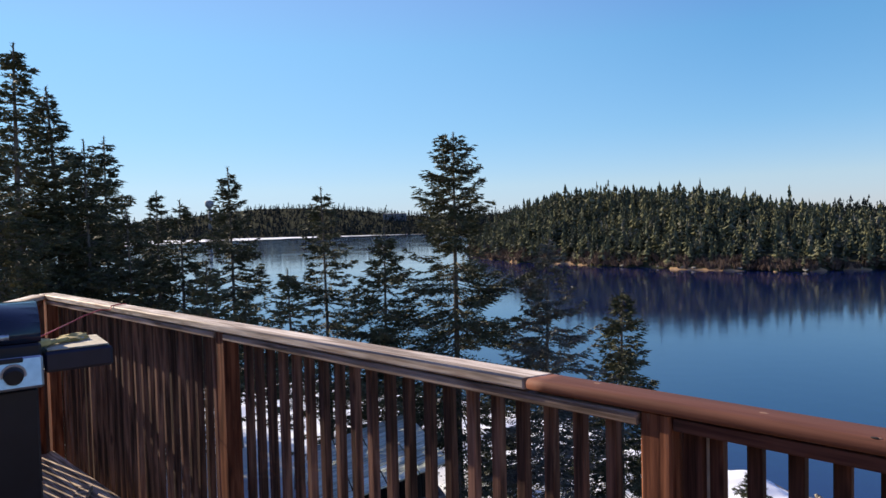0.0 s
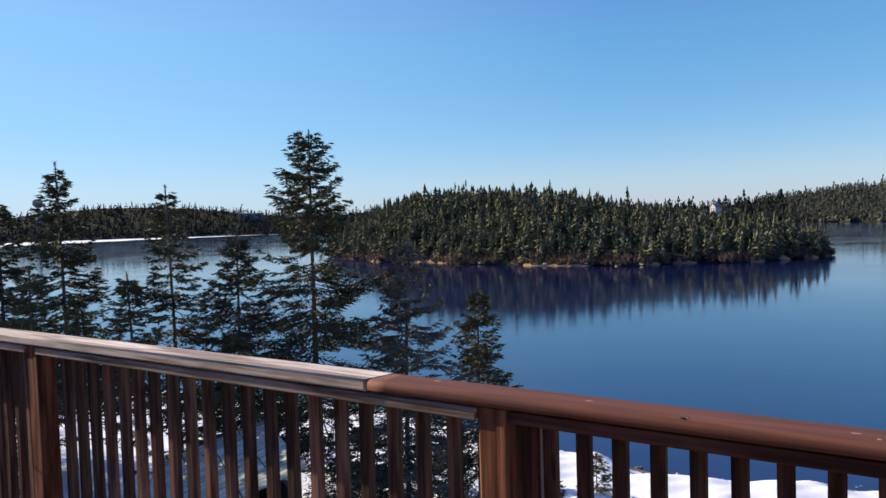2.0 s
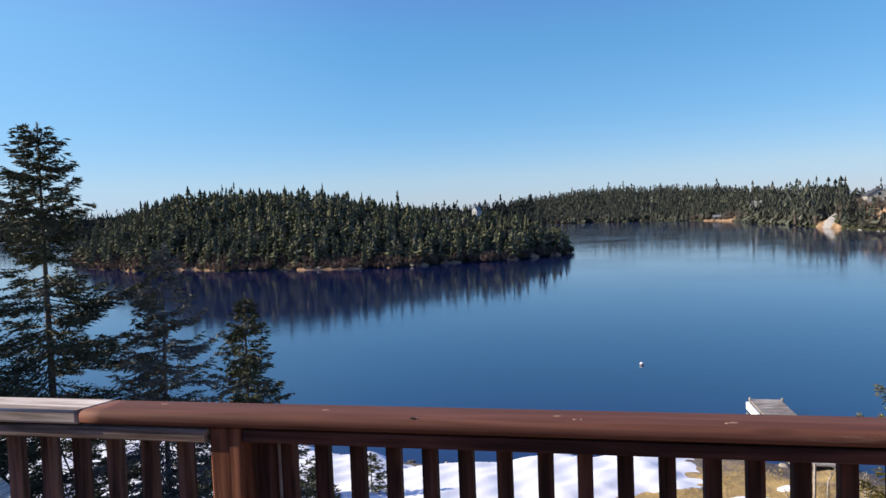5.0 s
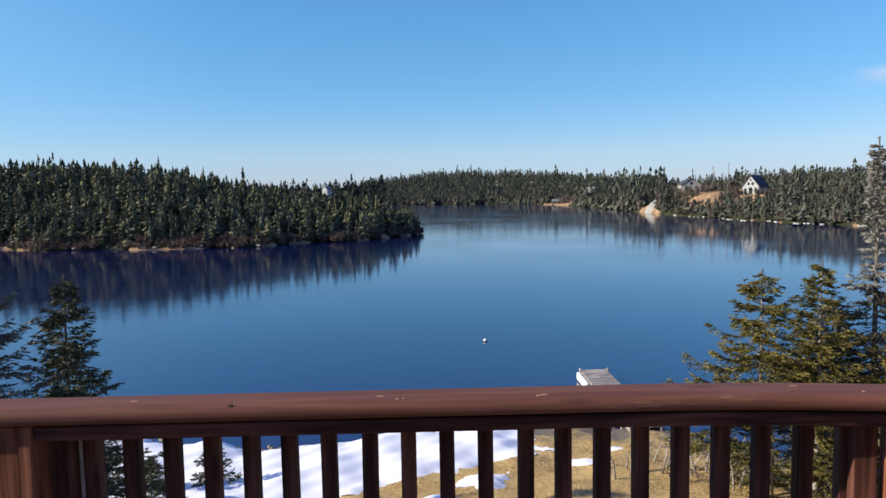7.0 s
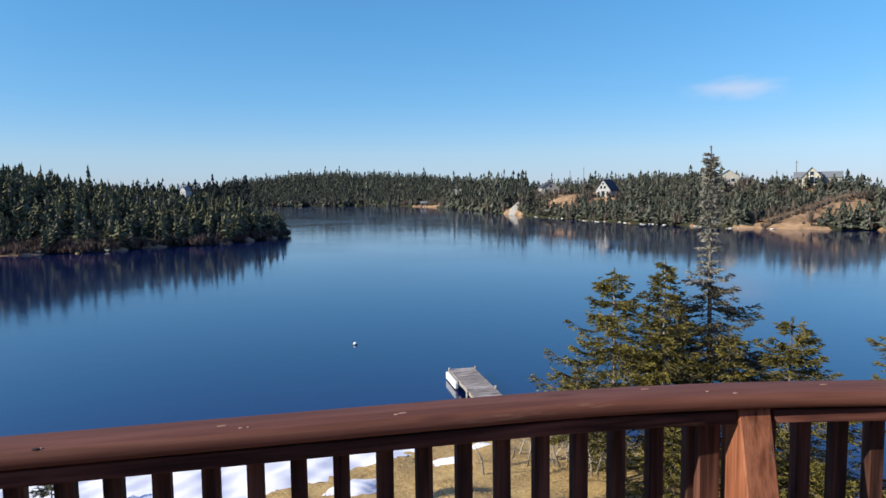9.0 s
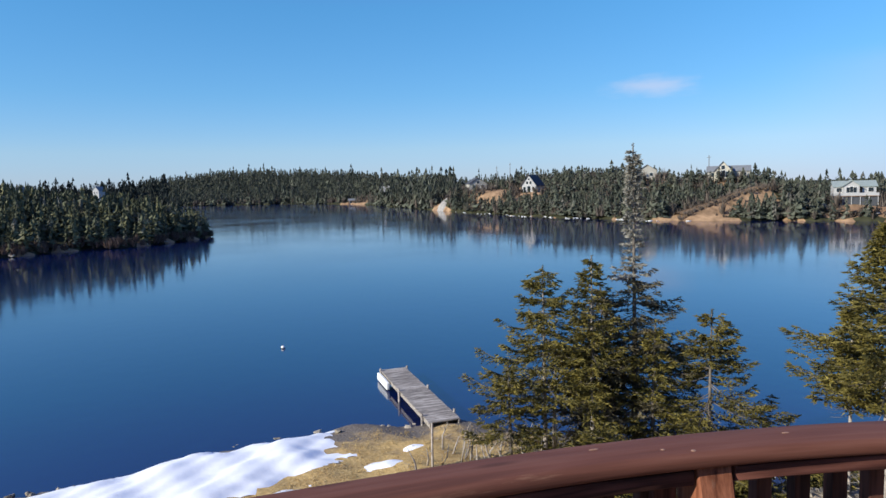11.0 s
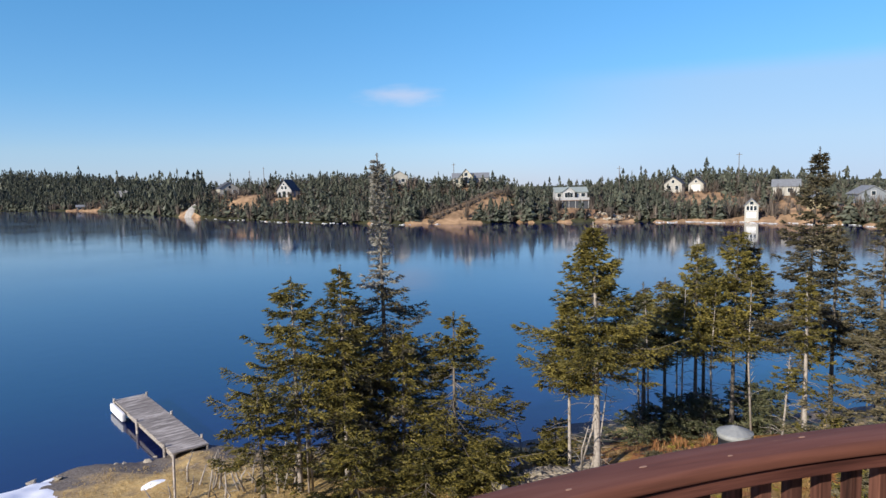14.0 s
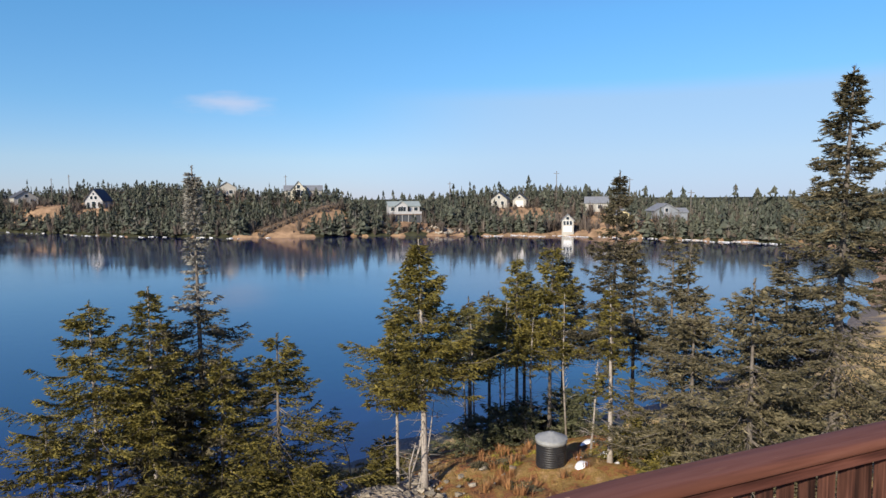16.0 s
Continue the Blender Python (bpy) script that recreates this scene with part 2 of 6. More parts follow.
def woods(name, dark, mid, light, grey, size=0.42):
    """Needles of a distant wood, whose trees differ in green and olive, with some grey dead ones."""
    m, n, l, b = material(name, 0.8, 0, 0.05)
    v = coords(n, l, (1, 1, 0.35))
    each, few = noise_node(n, l, v, size, 3, 0.65), noise_node(n, l, v, size * 1.7, 2, 0.5)
    g = n.new("ShaderNodeNewGeometry")
    col = ramp_node(n, l, each, [(0.34, dark), (0.5, mid), (0.66, light)])
    col = mix_node(n, l, ramp_node(n, l, few, [(0.58, (0, 0, 0)), (0.68, (0.8, 0.8, 0.8))]), col, grey)
    speck = ramp_node(n, l, g.outputs["Random Per Island"], [(0.0, (0.7, 0.7, 0.7)), (1.0, (1.35, 1.35, 1.35))])
    l.new(mix_node(n, l, 1.0, col, speck, "MULTIPLY"), b.inputs["Base Color"])
    return m


M["dead_twig"] = plain("grey_dead_twigs", (0.2, 0.17, 0.145), 0.9, 0, 0.3)
M["needles_dark"] = needles("dark_spruce_needles", (0.034, 0.044, 0.023), (0.092, 0.102, 0.05), (0.18, 0.174, 0.094))
# yellow-green copy for the trees that face the sun, its warmth in the colour
M["needles_sun"] = needles("sunlit_yellow_green_needles", (0.02, 0.024, 0.01), (0.105, 0.094, 0.026), (0.27, 0.215, 0.046))
M["needles_moss"] = needles("yellow_moss_and_juniper", (0.1, 0.085, 0.014), (0.24, 0.2, 0.03), (0.4, 0.33, 0.06))
M["needles_olive"] = needles("grey_olive_needles", (0.022, 0.024, 0.014), (0.095, 0.084, 0.046), (0.21, 0.175, 0.1))
M["needles_grey"] = needles("lichen_grey_needles", (0.08, 0.078, 0.055), (0.15, 0.145, 0.105), (0.26, 0.245, 0.19))
M["lichen"] = needles("pale_lichen_twigs", (0.16, 0.15, 0.12), (0.28, 0.26, 0.215), (0.42, 0.4, 0.34))
M["forest"] = woods("distant_spruce_forest", (0.042, 0.049, 0.04), (0.078, 0.086, 0.064), (0.116, 0.118, 0.086), (0.14, 0.128, 0.112))
# paler copy for the island, the lift of air haze in its colours
M["island_wood"] = woods("island_spruce_forest", (0.062, 0.068, 0.048), (0.118, 0.124, 0.074), (0.185, 0.175, 0.09), (0.2, 0.185, 0.15))
# far woods towards the sun: their backlit shade is put into the colour
M["far_wood"] = woods("backlit_distant_woods", (0.013, 0.017, 0.017), (0.024, 0.03, 0.028), (0.042, 0.046, 0.038), (0.048, 0.045, 0.042), 0.12)
M["brush"] = needles("bare_brown_brush", (0.07, 0.055, 0.045), (0.125, 0.1, 0.08), (0.19, 0.155, 0.125), 0.1)


def water_material():
    m, n, l, b = material("lake_water", 0.06, 0, 0.5)
    b.inputs["IOR"].default_value = 2.03
    b.inputs["Base Color"].default_value = (0.002, 0.008, 0.055, 1)
    v = coords(n, l, (1.0, 1.0, 1.0))
    a = noise_node(n, l, v, 0.9, 3, 0.6)
    c = noise_node(n, l, v, 0.05, 3, 0.6)
    r = n.new("ShaderNodeMapRange")
    r.inputs["From Min"].default_value, r.inputs["From Max"].default_value = 0.35, 0.65
    r.inputs["To Min"].default_value, r.inputs["To Max"].default_value = 0.055, 0.105
    l.new(c, r.inputs["Value"])
    l.new(r.outputs["Result"], b.inputs["Roughness"])
    bump_node(n, l, b, a, 0.1, 0.05)
    return m


M["water"] = water_material()


# ---- helpers for meshes ----
def part(name, bm, mat, parent=None, label="", at=None):
    me = bpy.data.meshes.new(name)
    bm.to_mesh(me)
    bm.free()
    return part_mesh(name, me, mat, parent, label, at)


def part_mesh(name, me, mat, parent=None, label="", at=None):
    if mat is not None and not me.materials:
        me.materials.append(mat)
    ob = new(name, me)
    if at is not None:
        ob.matrix_basis = at
    if parent is not None:
        ob.parent = parent
    if label:
        ob["label"] = label
    return ob


def thing(name, label, category, group="", at=None, kind=""):
    ob = new(name)
    ob.empty_display_size = 0.1
    if at is not None:
        ob.matrix_basis = at
    return tagged(ob, label, category, group, kind)


def box(bm, size, centre=(0, 0, 0), bevel=0.0, turn=None, segments=1):
    """A box added to a bmesh, its edges rounded."""
    m = Matrix.Translation(centre)
    if turn is not None:
        m = m @ turn
    made = bmesh.ops.create_cube(bm, size=1.0, matrix=m @ Matrix.Diagonal((*size, 1)))
    if bevel:
        edges = {e for v in made["verts"] for e in v.link_edges}
        bmesh.ops.bevel(bm, geom=list(edges), offset=bevel, segments=segments, profile=0.6, affect="EDGES")
    return bm


def tube(bm, points, radii, sides=8, caps=True):
    rings = []
    for i, p in enumerate(points):
        p = Vector(p)
        d = (Vector(points[min(i + 1, len(points) - 1)]) - Vector(points[max(i - 1, 0)])).normalized()
        a = d.orthogonal().normalized()
        c = d.cross(a)
        rings.append([bm.verts.new(p + radii[i] * (math.cos(2 * math.pi * k / sides) * a + math.sin(2 * math.pi * k / sides) * c)) for k in range(sides)])
    for i in range(len(rings) - 1):
        r, s = rings[i], rings[i + 1]
        # keep neighbouring rings in step
        off = min(range(sides), key=lambda o: (r[0].co - s[o].co).length)
        for k in range(sides):
            f = bm.faces.new((r[k], r[(k + 1) % sides], s[(k + 1 + off) % sides], s[(k + off) % sides]))
            f.smooth = True
    if caps:
        bm.faces.new(rings[0][::-1])
        bm.faces.new(rings[-1])
    return bm


def np_mesh(name, verts, faces):
    """A mesh from numpy arrays: verts n x 3, faces m x 3."""
    me = bpy.data.meshes.new(name)
    verts, faces = np.asarray(verts, dtype=np.float32), np.asarray(faces, dtype=np.int32)
    me.vertices.add(len(verts))
    me.vertices.foreach_set("co", verts.ravel())
    me.loops.add(faces.size)
    me.loops.foreach_set("vertex_index", faces.ravel())
    me.polygons.add(len(faces))
    k = faces.shape[1]
    me.polygons.foreach_set("loop_start", np.arange(0, faces.size, k, dtype=np.int32))
    me.polygons.foreach_set("loop_total", np.full(len(faces), k, dtype=np.int32))
    me.update(calc_edges=True)
    return me


# ---- ground, lake and far shores ----
def knots(x, table):
    a = np.array(table, dtype=float)
    return np.interp(x, a[:, 0], a[:, 1])


SHORE = [(-200, 10), (-120, 4), (-60, 3), (-40, 5), (-28, 8.5), (-23, 11), (-20, 14), (-16, 14.8), (-14, 15.8), (-12, 17.8), (-9.5, 20.4), (-8, 21.8), (-5, 22.6), (-0.7, 22.2), (3, 21.2), (5.6, 20.8), (9.4, 21.9), (15, 23), (22, 22), (34, 20), (46, 17), (70, 14), (140, 10), (300, 20), (600, -60)]
FAR = [(-266, 90), (-216, 110), (-186, 122), (-176, 128), (-166, 135), (-156, 147), (-146, 151), (-136, 152), (-126, 156), (-121, 168), (-116, 188), (-111, 222), (-106.9, 275), (-104, 340), (-101.1, 420), (-97, 480), (-90, 520), (-75, 600), (-55, 700), (-45, 790), (-35, 860), (-20, 900), (0, 900), (90, 900)]
ISLAND = [(178, 128, 24), (150, 80, 36), (141, 45, 35), (139, 26, 25), (136, 14.5, 12)]


# level places for the buildings of the far shore: x, y, height, radius
PADS = [
    (238.3, -95.6, 1.0, 13), (221.5, -99.8, 0.8, 14), (200, -101, 0.1, 11), (162.7, -119.3, 3.2, 10), (141.8, -129.8, 2.4, 12),
    (106, -130.7, -2.8, 9), (97.1, -127.5, -5.0, 6), (94.4, -159.8, -1.0, 9), (90.7, -164.5, -0.6, 9), (63.2, -136.7, -5.9, 5),
    (67.2, -162.7, -1.7, 9), (52.4, -141, -4.4, 7), (45.3, -146.7, -3.0, 9), (79.3, -149.8, -3.4, 9)]
# treeless places there: x, y, radius
CLEARINGS = [
    (371.3, -91.5, 9), (397, -86.1, 13), (421.2, -82.1, 8), (238.3, -95.6, 8), (221.5, -99.8, 11), (212, -93.4, 7), (200, -101, 7), (193.2, -95.8, 6), (162.7, -118.9, 7), (141.9, -130.8, 6),
    (214, -92.3, 7), (207.7, -88.7, 5), (106, -130.7, 7), (100, -125.3, 6), (95, -125.7, 4.5), (89.2, -128.1, 4.5), (94.4, -159.8, 6), (90.5, -162.1, 7), (82.8, -152.6, 10), (79.2, -147.8, 10.5),
    (63.2, -136.7, 6), (66.3, -145.7, 5), (67.1, -161.7, 8), (52.4, -141, 8), (56.4, -147.4, 10), (45.3, -146.7, 10), (40.5, -149.5, 10), (32.4, -148.1, 6), (244.3, -83.4, 8), (238.9, -80.2, 6), (249.7, -86.8, 6), (543, 134, 11), (553, 85.2, 7)]

# the bare bank that slants up from the far shore: azimuth, distance and height along it
BANK = [(radians(-128.8 - 0.32 * i), 157 + 0.8 * i, -6.1 + 6.2 * (i / 20) ** 1.1) for i in range(21)]
PADS += [(-math.sin(a) * r, math.cos(a) * r, z, 5) for a, r, z in BANK[2::3]]
CLEARINGS += [(-math.sin(a) * (r + k), math.cos(a) * (r + k), 3.4) for a, r, z in BANK[::2] for k in (0, -4.5)]


def shore_noise(x, y):
    return 0.7 * np.sin(0.9 * x + 1.3 * y) + 0.5 * np.sin(2.1 * y - 0.7 * x + 1.0) + 0.3 * np.sin(4.3 * y + 2.9 * x)


def island_depth(x, y):
    """How far inside the island a place lies, as a share of its half width; below 0 outside."""
    best = np.full(np.shape(x), -9.0)
    for (ax, ay, ar), (bx, by, br) in zip(ISLAND, ISLAND[1:]):
        ux, uy = bx - ax, by - ay
        k = np.clip(((x - ax) * ux + (y - ay) * uy) / (ux * ux + uy * uy), 0, 1)
        r = ar + k * (br - ar)
        d = np.hypot(x - ax - k * ux, y - ay - k * uy)
        best = np.maximum(best, 1 - (d + 1.5 * shore_noise(x / 6, y / 6)) / r)
    return best


def far_depth(x, y):
    """Metres behind the far shore line, below 0 on the lake."""
    az = np.degrees(np.arctan2(-x, y))
    az = np.where(az > 95, az - 360, az)
    r = np.hypot(x, y)
    sh = knots(az, FAR)
    return r - sh * (1 + 0.012 * np.sin(az * 1.7) + 0.006 * np.sin(az * 5.1)), sh


def ground_height(x, y):
    x, y = np.asarray(x, dtype=float), np.asarray(y, dtype=float)
    s = knots(y, SHORE) + 0.35 * shore_noise(x, y) - x
    near = np.interp(s, [-14, -3, 0, 1.2, 4, 7, 10, 14, 20, 40, 400], [-9.5, -7.6, -6.74, -6.45, -6.15, -5.75, -5.2, -4.3, -3.2, -2.6, 6])
    for cx, cy, h, r in ((10.53, -12.9, 0.3, 1.8), (8.53, -15.84, 0.35, 3.2), (6.16, -16.41, 0.5, 2.5)):
        near = near + h * np.exp(-((x - cx) ** 2 + (y - cy) ** 2) / (2 * r * r))
    near = near + np.where(s > 0.5, 0.06 * shore_noise(x * 1.7, y * 1.7), 0)
    i = island_depth(x, y)
    tall = np.interp(y, [-5, 12, 30, 60, 95, 125, 150], [1.0, 2.0, 4.1, 9.6, 11.2, 9.6, 6.0])
    isl = np.where(i > 0, WATER + 0.1 + 0.6 * np.minimum(i / 0.06, 1) + tall * np.clip((i - 0.05) / 0.6, 0, 1) ** 0.75, WATER - 2.5 + 0 * x)
    d, sh = far_depth(x, y)
    k = np.clip(d / (0.42 * sh), 0, 1)
    azd = np.degrees(np.arctan2(-x, y))
    azd = np.where(azd > 95, azd - 360, azd)
    lift = knots(azd, [(-185, 1.0), (-142, 1.08), (-130, 1.16), (-120, 1.3), (-106, 1.58), (-96, 1.15), (-84, 1.0), (-74, 1.05), (-60, 1.25), (-48, 1.4), (-35, 1.2), (-20, 1.15), (10, 1.1)])
    rise = 0.035 * lift * sh * k * k * (3 - 2 * k) * (1 + 0.35 * np.sin(np.degrees(np.arctan2(x, y)) * 0.21 + 1))
    far = np.where(d > 0, WATER + 0.1 + 0.7 * np.minimum(d / 2.5, 1) + rise + np.clip(d - 0.5 * sh, 0, 1e9) * 0.0008, WATER - 2.5)
    h = np.maximum(np.maximum(near, isl), far)
    for px, py, pz, pr in PADS:
        k = np.exp(-(((x - px) ** 2 + (y - py) ** 2) / (pr * pr)) ** 2)
        h = h + (pz - h) * k
    return h


def graded(lo, hi, fine_lo, fine_hi, step, growth):
    v = list(np.arange(fine_lo, fine_hi + 1e-6, step))
    d = step
    while v[-1] < hi:
        d *= growth
        v.append(v[-1] + d)
    d = step
    while v[0] > lo:
        d *= growth
        v.insert(0, v[0] - d)
    return np.array(v)


def sheet(name, xs, ys, f, mat):
    gx, gy = np.meshgrid(xs, ys, indexing="ij")
    v = np.stack([gx, gy, f(gx, gy)], -1).reshape(-1, 3)
    n, m = len(xs), len(ys)
    a = (np.arange(n - 1)[:, None] * m + np.arange(m - 1)[None]).ravel()
    me = np_mesh(name, v, np.stack([a, a + m, a + m + 1, a + 1], -1))
    me.polygons.foreach_set("use_smooth", np.ones(len(me.polygons), dtype=bool))
    return part_mesh(name, me, mat)


def ground_material():
    m, n, l, b = material("shore_ground", 0.95, 0, 0.04)
    v = coords(n, l)
    fine, mid, wide = noise_node(n, l, v, 9, 6, 0.7), noise_node(n, l, v, 0.8, 5, 0.6), noise_node(n, l, v, 0.12, 4)
    grass = ramp_node(n, l, fine, [(0.25, (0.36, 0.23, 0.085)), (0.5, (0.61, 0.42, 0.17)), (0.75, (0.72, 0.54, 0.27))])
    heath = ramp_node(n, l, fine, [(0.3, (0.1, 0.06, 0.035)), (0.7, (0.24, 0.15, 0.08))])
    col = mix_node(n, l, ramp_node(n, l, mid, [(0.45, (0, 0, 0)), (0.62, (1, 1, 1))]), grass, mix_node(n, l, 0.35, grass, heath))
    # wet stones and bare gravel close to the water's height
    sep = n.new("ShaderNodeSeparateXYZ")
    l.new(v, sep.inputs[0])
    zz = n.new("ShaderNodeMath")
    zz.operation = "MULTIPLY_ADD"
    l.new(mid, zz.inputs[0])
    zz.inputs[1].default_value = -0.75
    l.new(sep.outputs["Z"], zz.inputs[2])
    r = n.new("ShaderNodeMapRange")
    r.inputs["From Min"].default_value, r.inputs["From Max"].default_value = WATER - 0.1, WATER + 0.12
    r.inputs["To Min"].default_value, r.inputs["To Max"].default_value = 1, 0
    l.new(zz.outputs[0], r.inputs["Value"])
    gravel = ramp_node(n, l, noise_node(n, l, v, 14, 4, 0.7), [(0.3, (0.09, 0.075, 0.06)), (0.7, (0.29, 0.25, 0.21))])
    col = mix_node(n, l, r.outputs["Result"], col, gravel)
    l.new(col, b.inputs["Base Color"])
    bump_node(n, l, b, fine, 0.7, 0.06)
    return m


M["ground"] = ground_material()
xs = graded(-2500, 3000, -6, 32, 0.5, 1.05)
ys = graded(-2500, 3000, -34, 30, 0.5, 1.05)
ground = tagged(sheet("ground", xs, ys, ground_height, M["ground"]), "dry yellow grass, gravel and heath sloping to the lake", "ground", kind="structure")
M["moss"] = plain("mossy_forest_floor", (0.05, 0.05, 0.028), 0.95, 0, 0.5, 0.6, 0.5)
ground.data.materials.append(M["moss"])
centre = np.empty(len(ground.data.polygons) * 3)
ground.data.polygons.foreach_get("center", centre)
centre = centre.reshape(-1, 3)
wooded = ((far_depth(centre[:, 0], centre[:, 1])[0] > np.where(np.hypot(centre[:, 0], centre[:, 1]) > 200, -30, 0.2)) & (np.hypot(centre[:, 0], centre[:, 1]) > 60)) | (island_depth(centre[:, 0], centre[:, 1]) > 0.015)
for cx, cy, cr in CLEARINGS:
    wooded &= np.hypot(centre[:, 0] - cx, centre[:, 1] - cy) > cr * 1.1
bare = (np.hypot(centre[:, 0], centre[:, 1]) > 60) & ~wooded
M["bare_slope"] = plain("bare_brown_slope", (0.32, 0.208, 0.12), 0.95, 0, 0.45, 0.5, 0.5)
ground.data.materials.append(M["bare_slope"])
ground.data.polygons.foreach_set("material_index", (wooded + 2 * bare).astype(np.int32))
wx, wy = graded(-2500, 3000, 0, 60, 15, 1.3), graded(-2500, 3000, -60, 60, 15, 1.3)
lake = tagged(sheet("water", wx, wy, lambda x, y: np.full(x.shape, WATER), M["water"]), "calm dark blue lake water", "lake", kind="structure")


# ---- far woods ----
def fir_template(rng, tiers, boughs):
    """A small conifer of unit height: uneven tiers of drooping wedge-shaped boughs round a stem, with gaps and a thin leader."""
    v, f = [], []
    for k in np.clip(np.linspace(0.06, 0.93, tiers) + rng.normal(0, 0.02, tiers), 0.03, 0.95):
        full = rng.uniform(0.65, 1.12)
        for _ in range(max(3, round(boughs * (1.15 - 0.5 * k)))):
            a, half = rng.uniform(0, 2 * math.pi), rng.uniform(0.2, 0.5)
            r = (0.21 * (1 - k) ** 0.8 * full + 0.014) * rng.uniform(0.55, 1.15)
            drop = rng.uniform(0.01, 0.06)
            i = len(v)
            v.append((0.0, 0.0, min(k + rng.uniform(0.5, 0.95) / tiers, 0.98)))
            for q in (a - half, a + half):
                e = r * rng.uniform(0.7, 1.05)
                v.append((e * math.cos(q), e * math.sin(q), k - drop + rng.normal(0, 0.012)))
            v.append((0.45 * r * math.cos(a), 0.45 * r * math.sin(a), k - drop - rng.uniform(0.35, 0.75) / tiers))
            f += [(i, i + 1, i + 2), (i + 1, i + 3, i + 2)]
    for q in (0.3, 1.9):
        i = len(v)
        v += [(0.04 * math.cos(q), 0.04 * math.sin(q), 0.78), (-0.04 * math.cos(q), -0.04 * math.sin(q), 0.78), (0.0, 0.0, 1.0)]
        f.append((i, i + 1, i + 2))
    v = np.array(v)
    v[:, :2] += rng.normal(0, 0.022, 2) * v[:, 2:]
    return v, np.array(f)


def scatter(name, templates, x, y, h, w, mat, rng, label, category, sink=0.15):
    vs, fs, base = [], [], 0
    z = ground_height(x, y)
    pick = rng.integers(0, len(templates), len(x))
    for i in range(len(x)):
        v, f = templates[pick[i]]
        a = rng.uniform(0, 6.28)
        c, s = math.cos(a), math.sin(a)
        p = np.empty_like(v)
        p[:, 0] = (v[:, 0] * c - v[:, 1] * s) * w[i] + x[i]
        p[:, 1] = (v[:, 0] * s + v[:, 1] * c) * w[i] + y[i]
        p[:, 2] = v[:, 2] * h[i] + z[i] - sink
        vs.append(p)
        fs.append(f + base)
        base += len(v)
    ob = part_mesh(name, np_mesh(name, np.concatenate(vs), np.concatenate(fs)), mat)
    return tagged(ob, label, category, kind="stuff")


rng = np.random.default_rng(5)
near_firs = [fir_template(rng, 8, 5) for _ in range(16)]
island_firs = [fir_template(rng, 10, 6) for _ in range(20)]
far_firs = [fir_template(rng, 4, 4) for _ in range(10)]
# the island
ix, iy = rng.uniform(90, 215, 11500), rng.uniform(-12, 165, 11500)
dep = island_depth(ix, iy)
ok = (dep > 0.05) & (rng.uniform(0, 1, len(ix)) < np.where(ix > 152, 0.3, 0.95))
ix, iy, dep = ix[ok], iy[ok], dep[ok]
ih = (2.1 + 4.2 * rng.beta(1.5, 2.0, len(ix))) * (0.75 + 0.5 * np.clip(dep, 0, 0.6)) * np.where(rng.uniform(0, 1, len(ix)) < 0.07, rng.uniform(1.05, 1.3, len(ix)), 1)
thin = rng.uniform(0, 1, len(ix)) < 0.07
ih = np.where(thin, np.maximum(ih, 3.6) * 1.3, ih)
scatter("island_forest", island_firs, ix, iy, ih, ih * np.where(thin, rng.uniform(0.6, 0.9, len(ix)), rng.uniform(1.2, 2.1, len(ix))), M["island_wood"], rng, "dense dark green spruce forest on the island", "forest")



def far_wood(name, n, az0, az1, depth, h0, h1, templates, keep, mat="forest"):
    az = rng.uniform(az0, az1, n)
    sh = knots(az, FAR)
    d = 1.5 + depth * sh * rng.uniform(0, 1, n) ** 1.3
    r = sh + d
    x, y = -np.sin(np.radians(az)) * r, np.cos(np.radians(az)) * r
    dd, _ = far_depth(x, y)
    ok = (dd > 1.2) & (rng.uniform(0, 1, n) < keep)
    for cx, cy, cr in CLEARINGS:
        ok &= np.hypot(x - cx, y - cy) > cr * (0.85 + 0.3 * rng.uniform(0, 1, n))
    x, y = x[ok], y[ok]
    h = (h0 + (h1 - h0) * rng.beta(1.6, 2.2, len(x))) * np.where(rng.uniform(0, 1, len(x)) < 0.07, rng.uniform(1.2, 1.7, len(x)), 1)
    thin = rng.uniform(0, 1, len(x)) < 0.05
    h = np.where(thin, h * 1.1, h)
    return scatter(name, templates, x, y, h, h * np.where(thin, rng.uniform(0.7, 1.0, len(x)), rng.uniform(1.5, 2.6, len(x))), M[mat], rng, "dark spruce woods along the far shore", "forest")


far_wood("far_shore_forest", 7000, -181, -108, 0.45, 1.6, 5.8, near_firs, 0.85)
far_wood("far_shore_forest", 5800, -110, -84, 0.4, 4, 9, far_firs, 0.9)
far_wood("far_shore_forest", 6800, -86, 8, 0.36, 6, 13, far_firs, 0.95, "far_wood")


def bush_template(g, blades):
    """A low leafless shrub: a fan of thin twigs."""
    v, f = [], []
    for _ in range(blades):
        a, t = g.uniform(0, 6.28), g.uniform(0.1, 0.9)
        top = np.array([math.cos(a) * t * 0.5, math.sin(a) * t * 0.5, g.uniform(0.5, 1.0)])
        b = np.array([math.cos(a), math.sin(a), 0]) * 0.08
        w = np.array([-math.sin(a), math.cos(a), 0]) * g.uniform(0.02, 0.06)
        i = len(v)
        v += [b - w, b + w, top]
        f.append((i, i + 1, i + 2))
    return np.array(v), np.array(f)


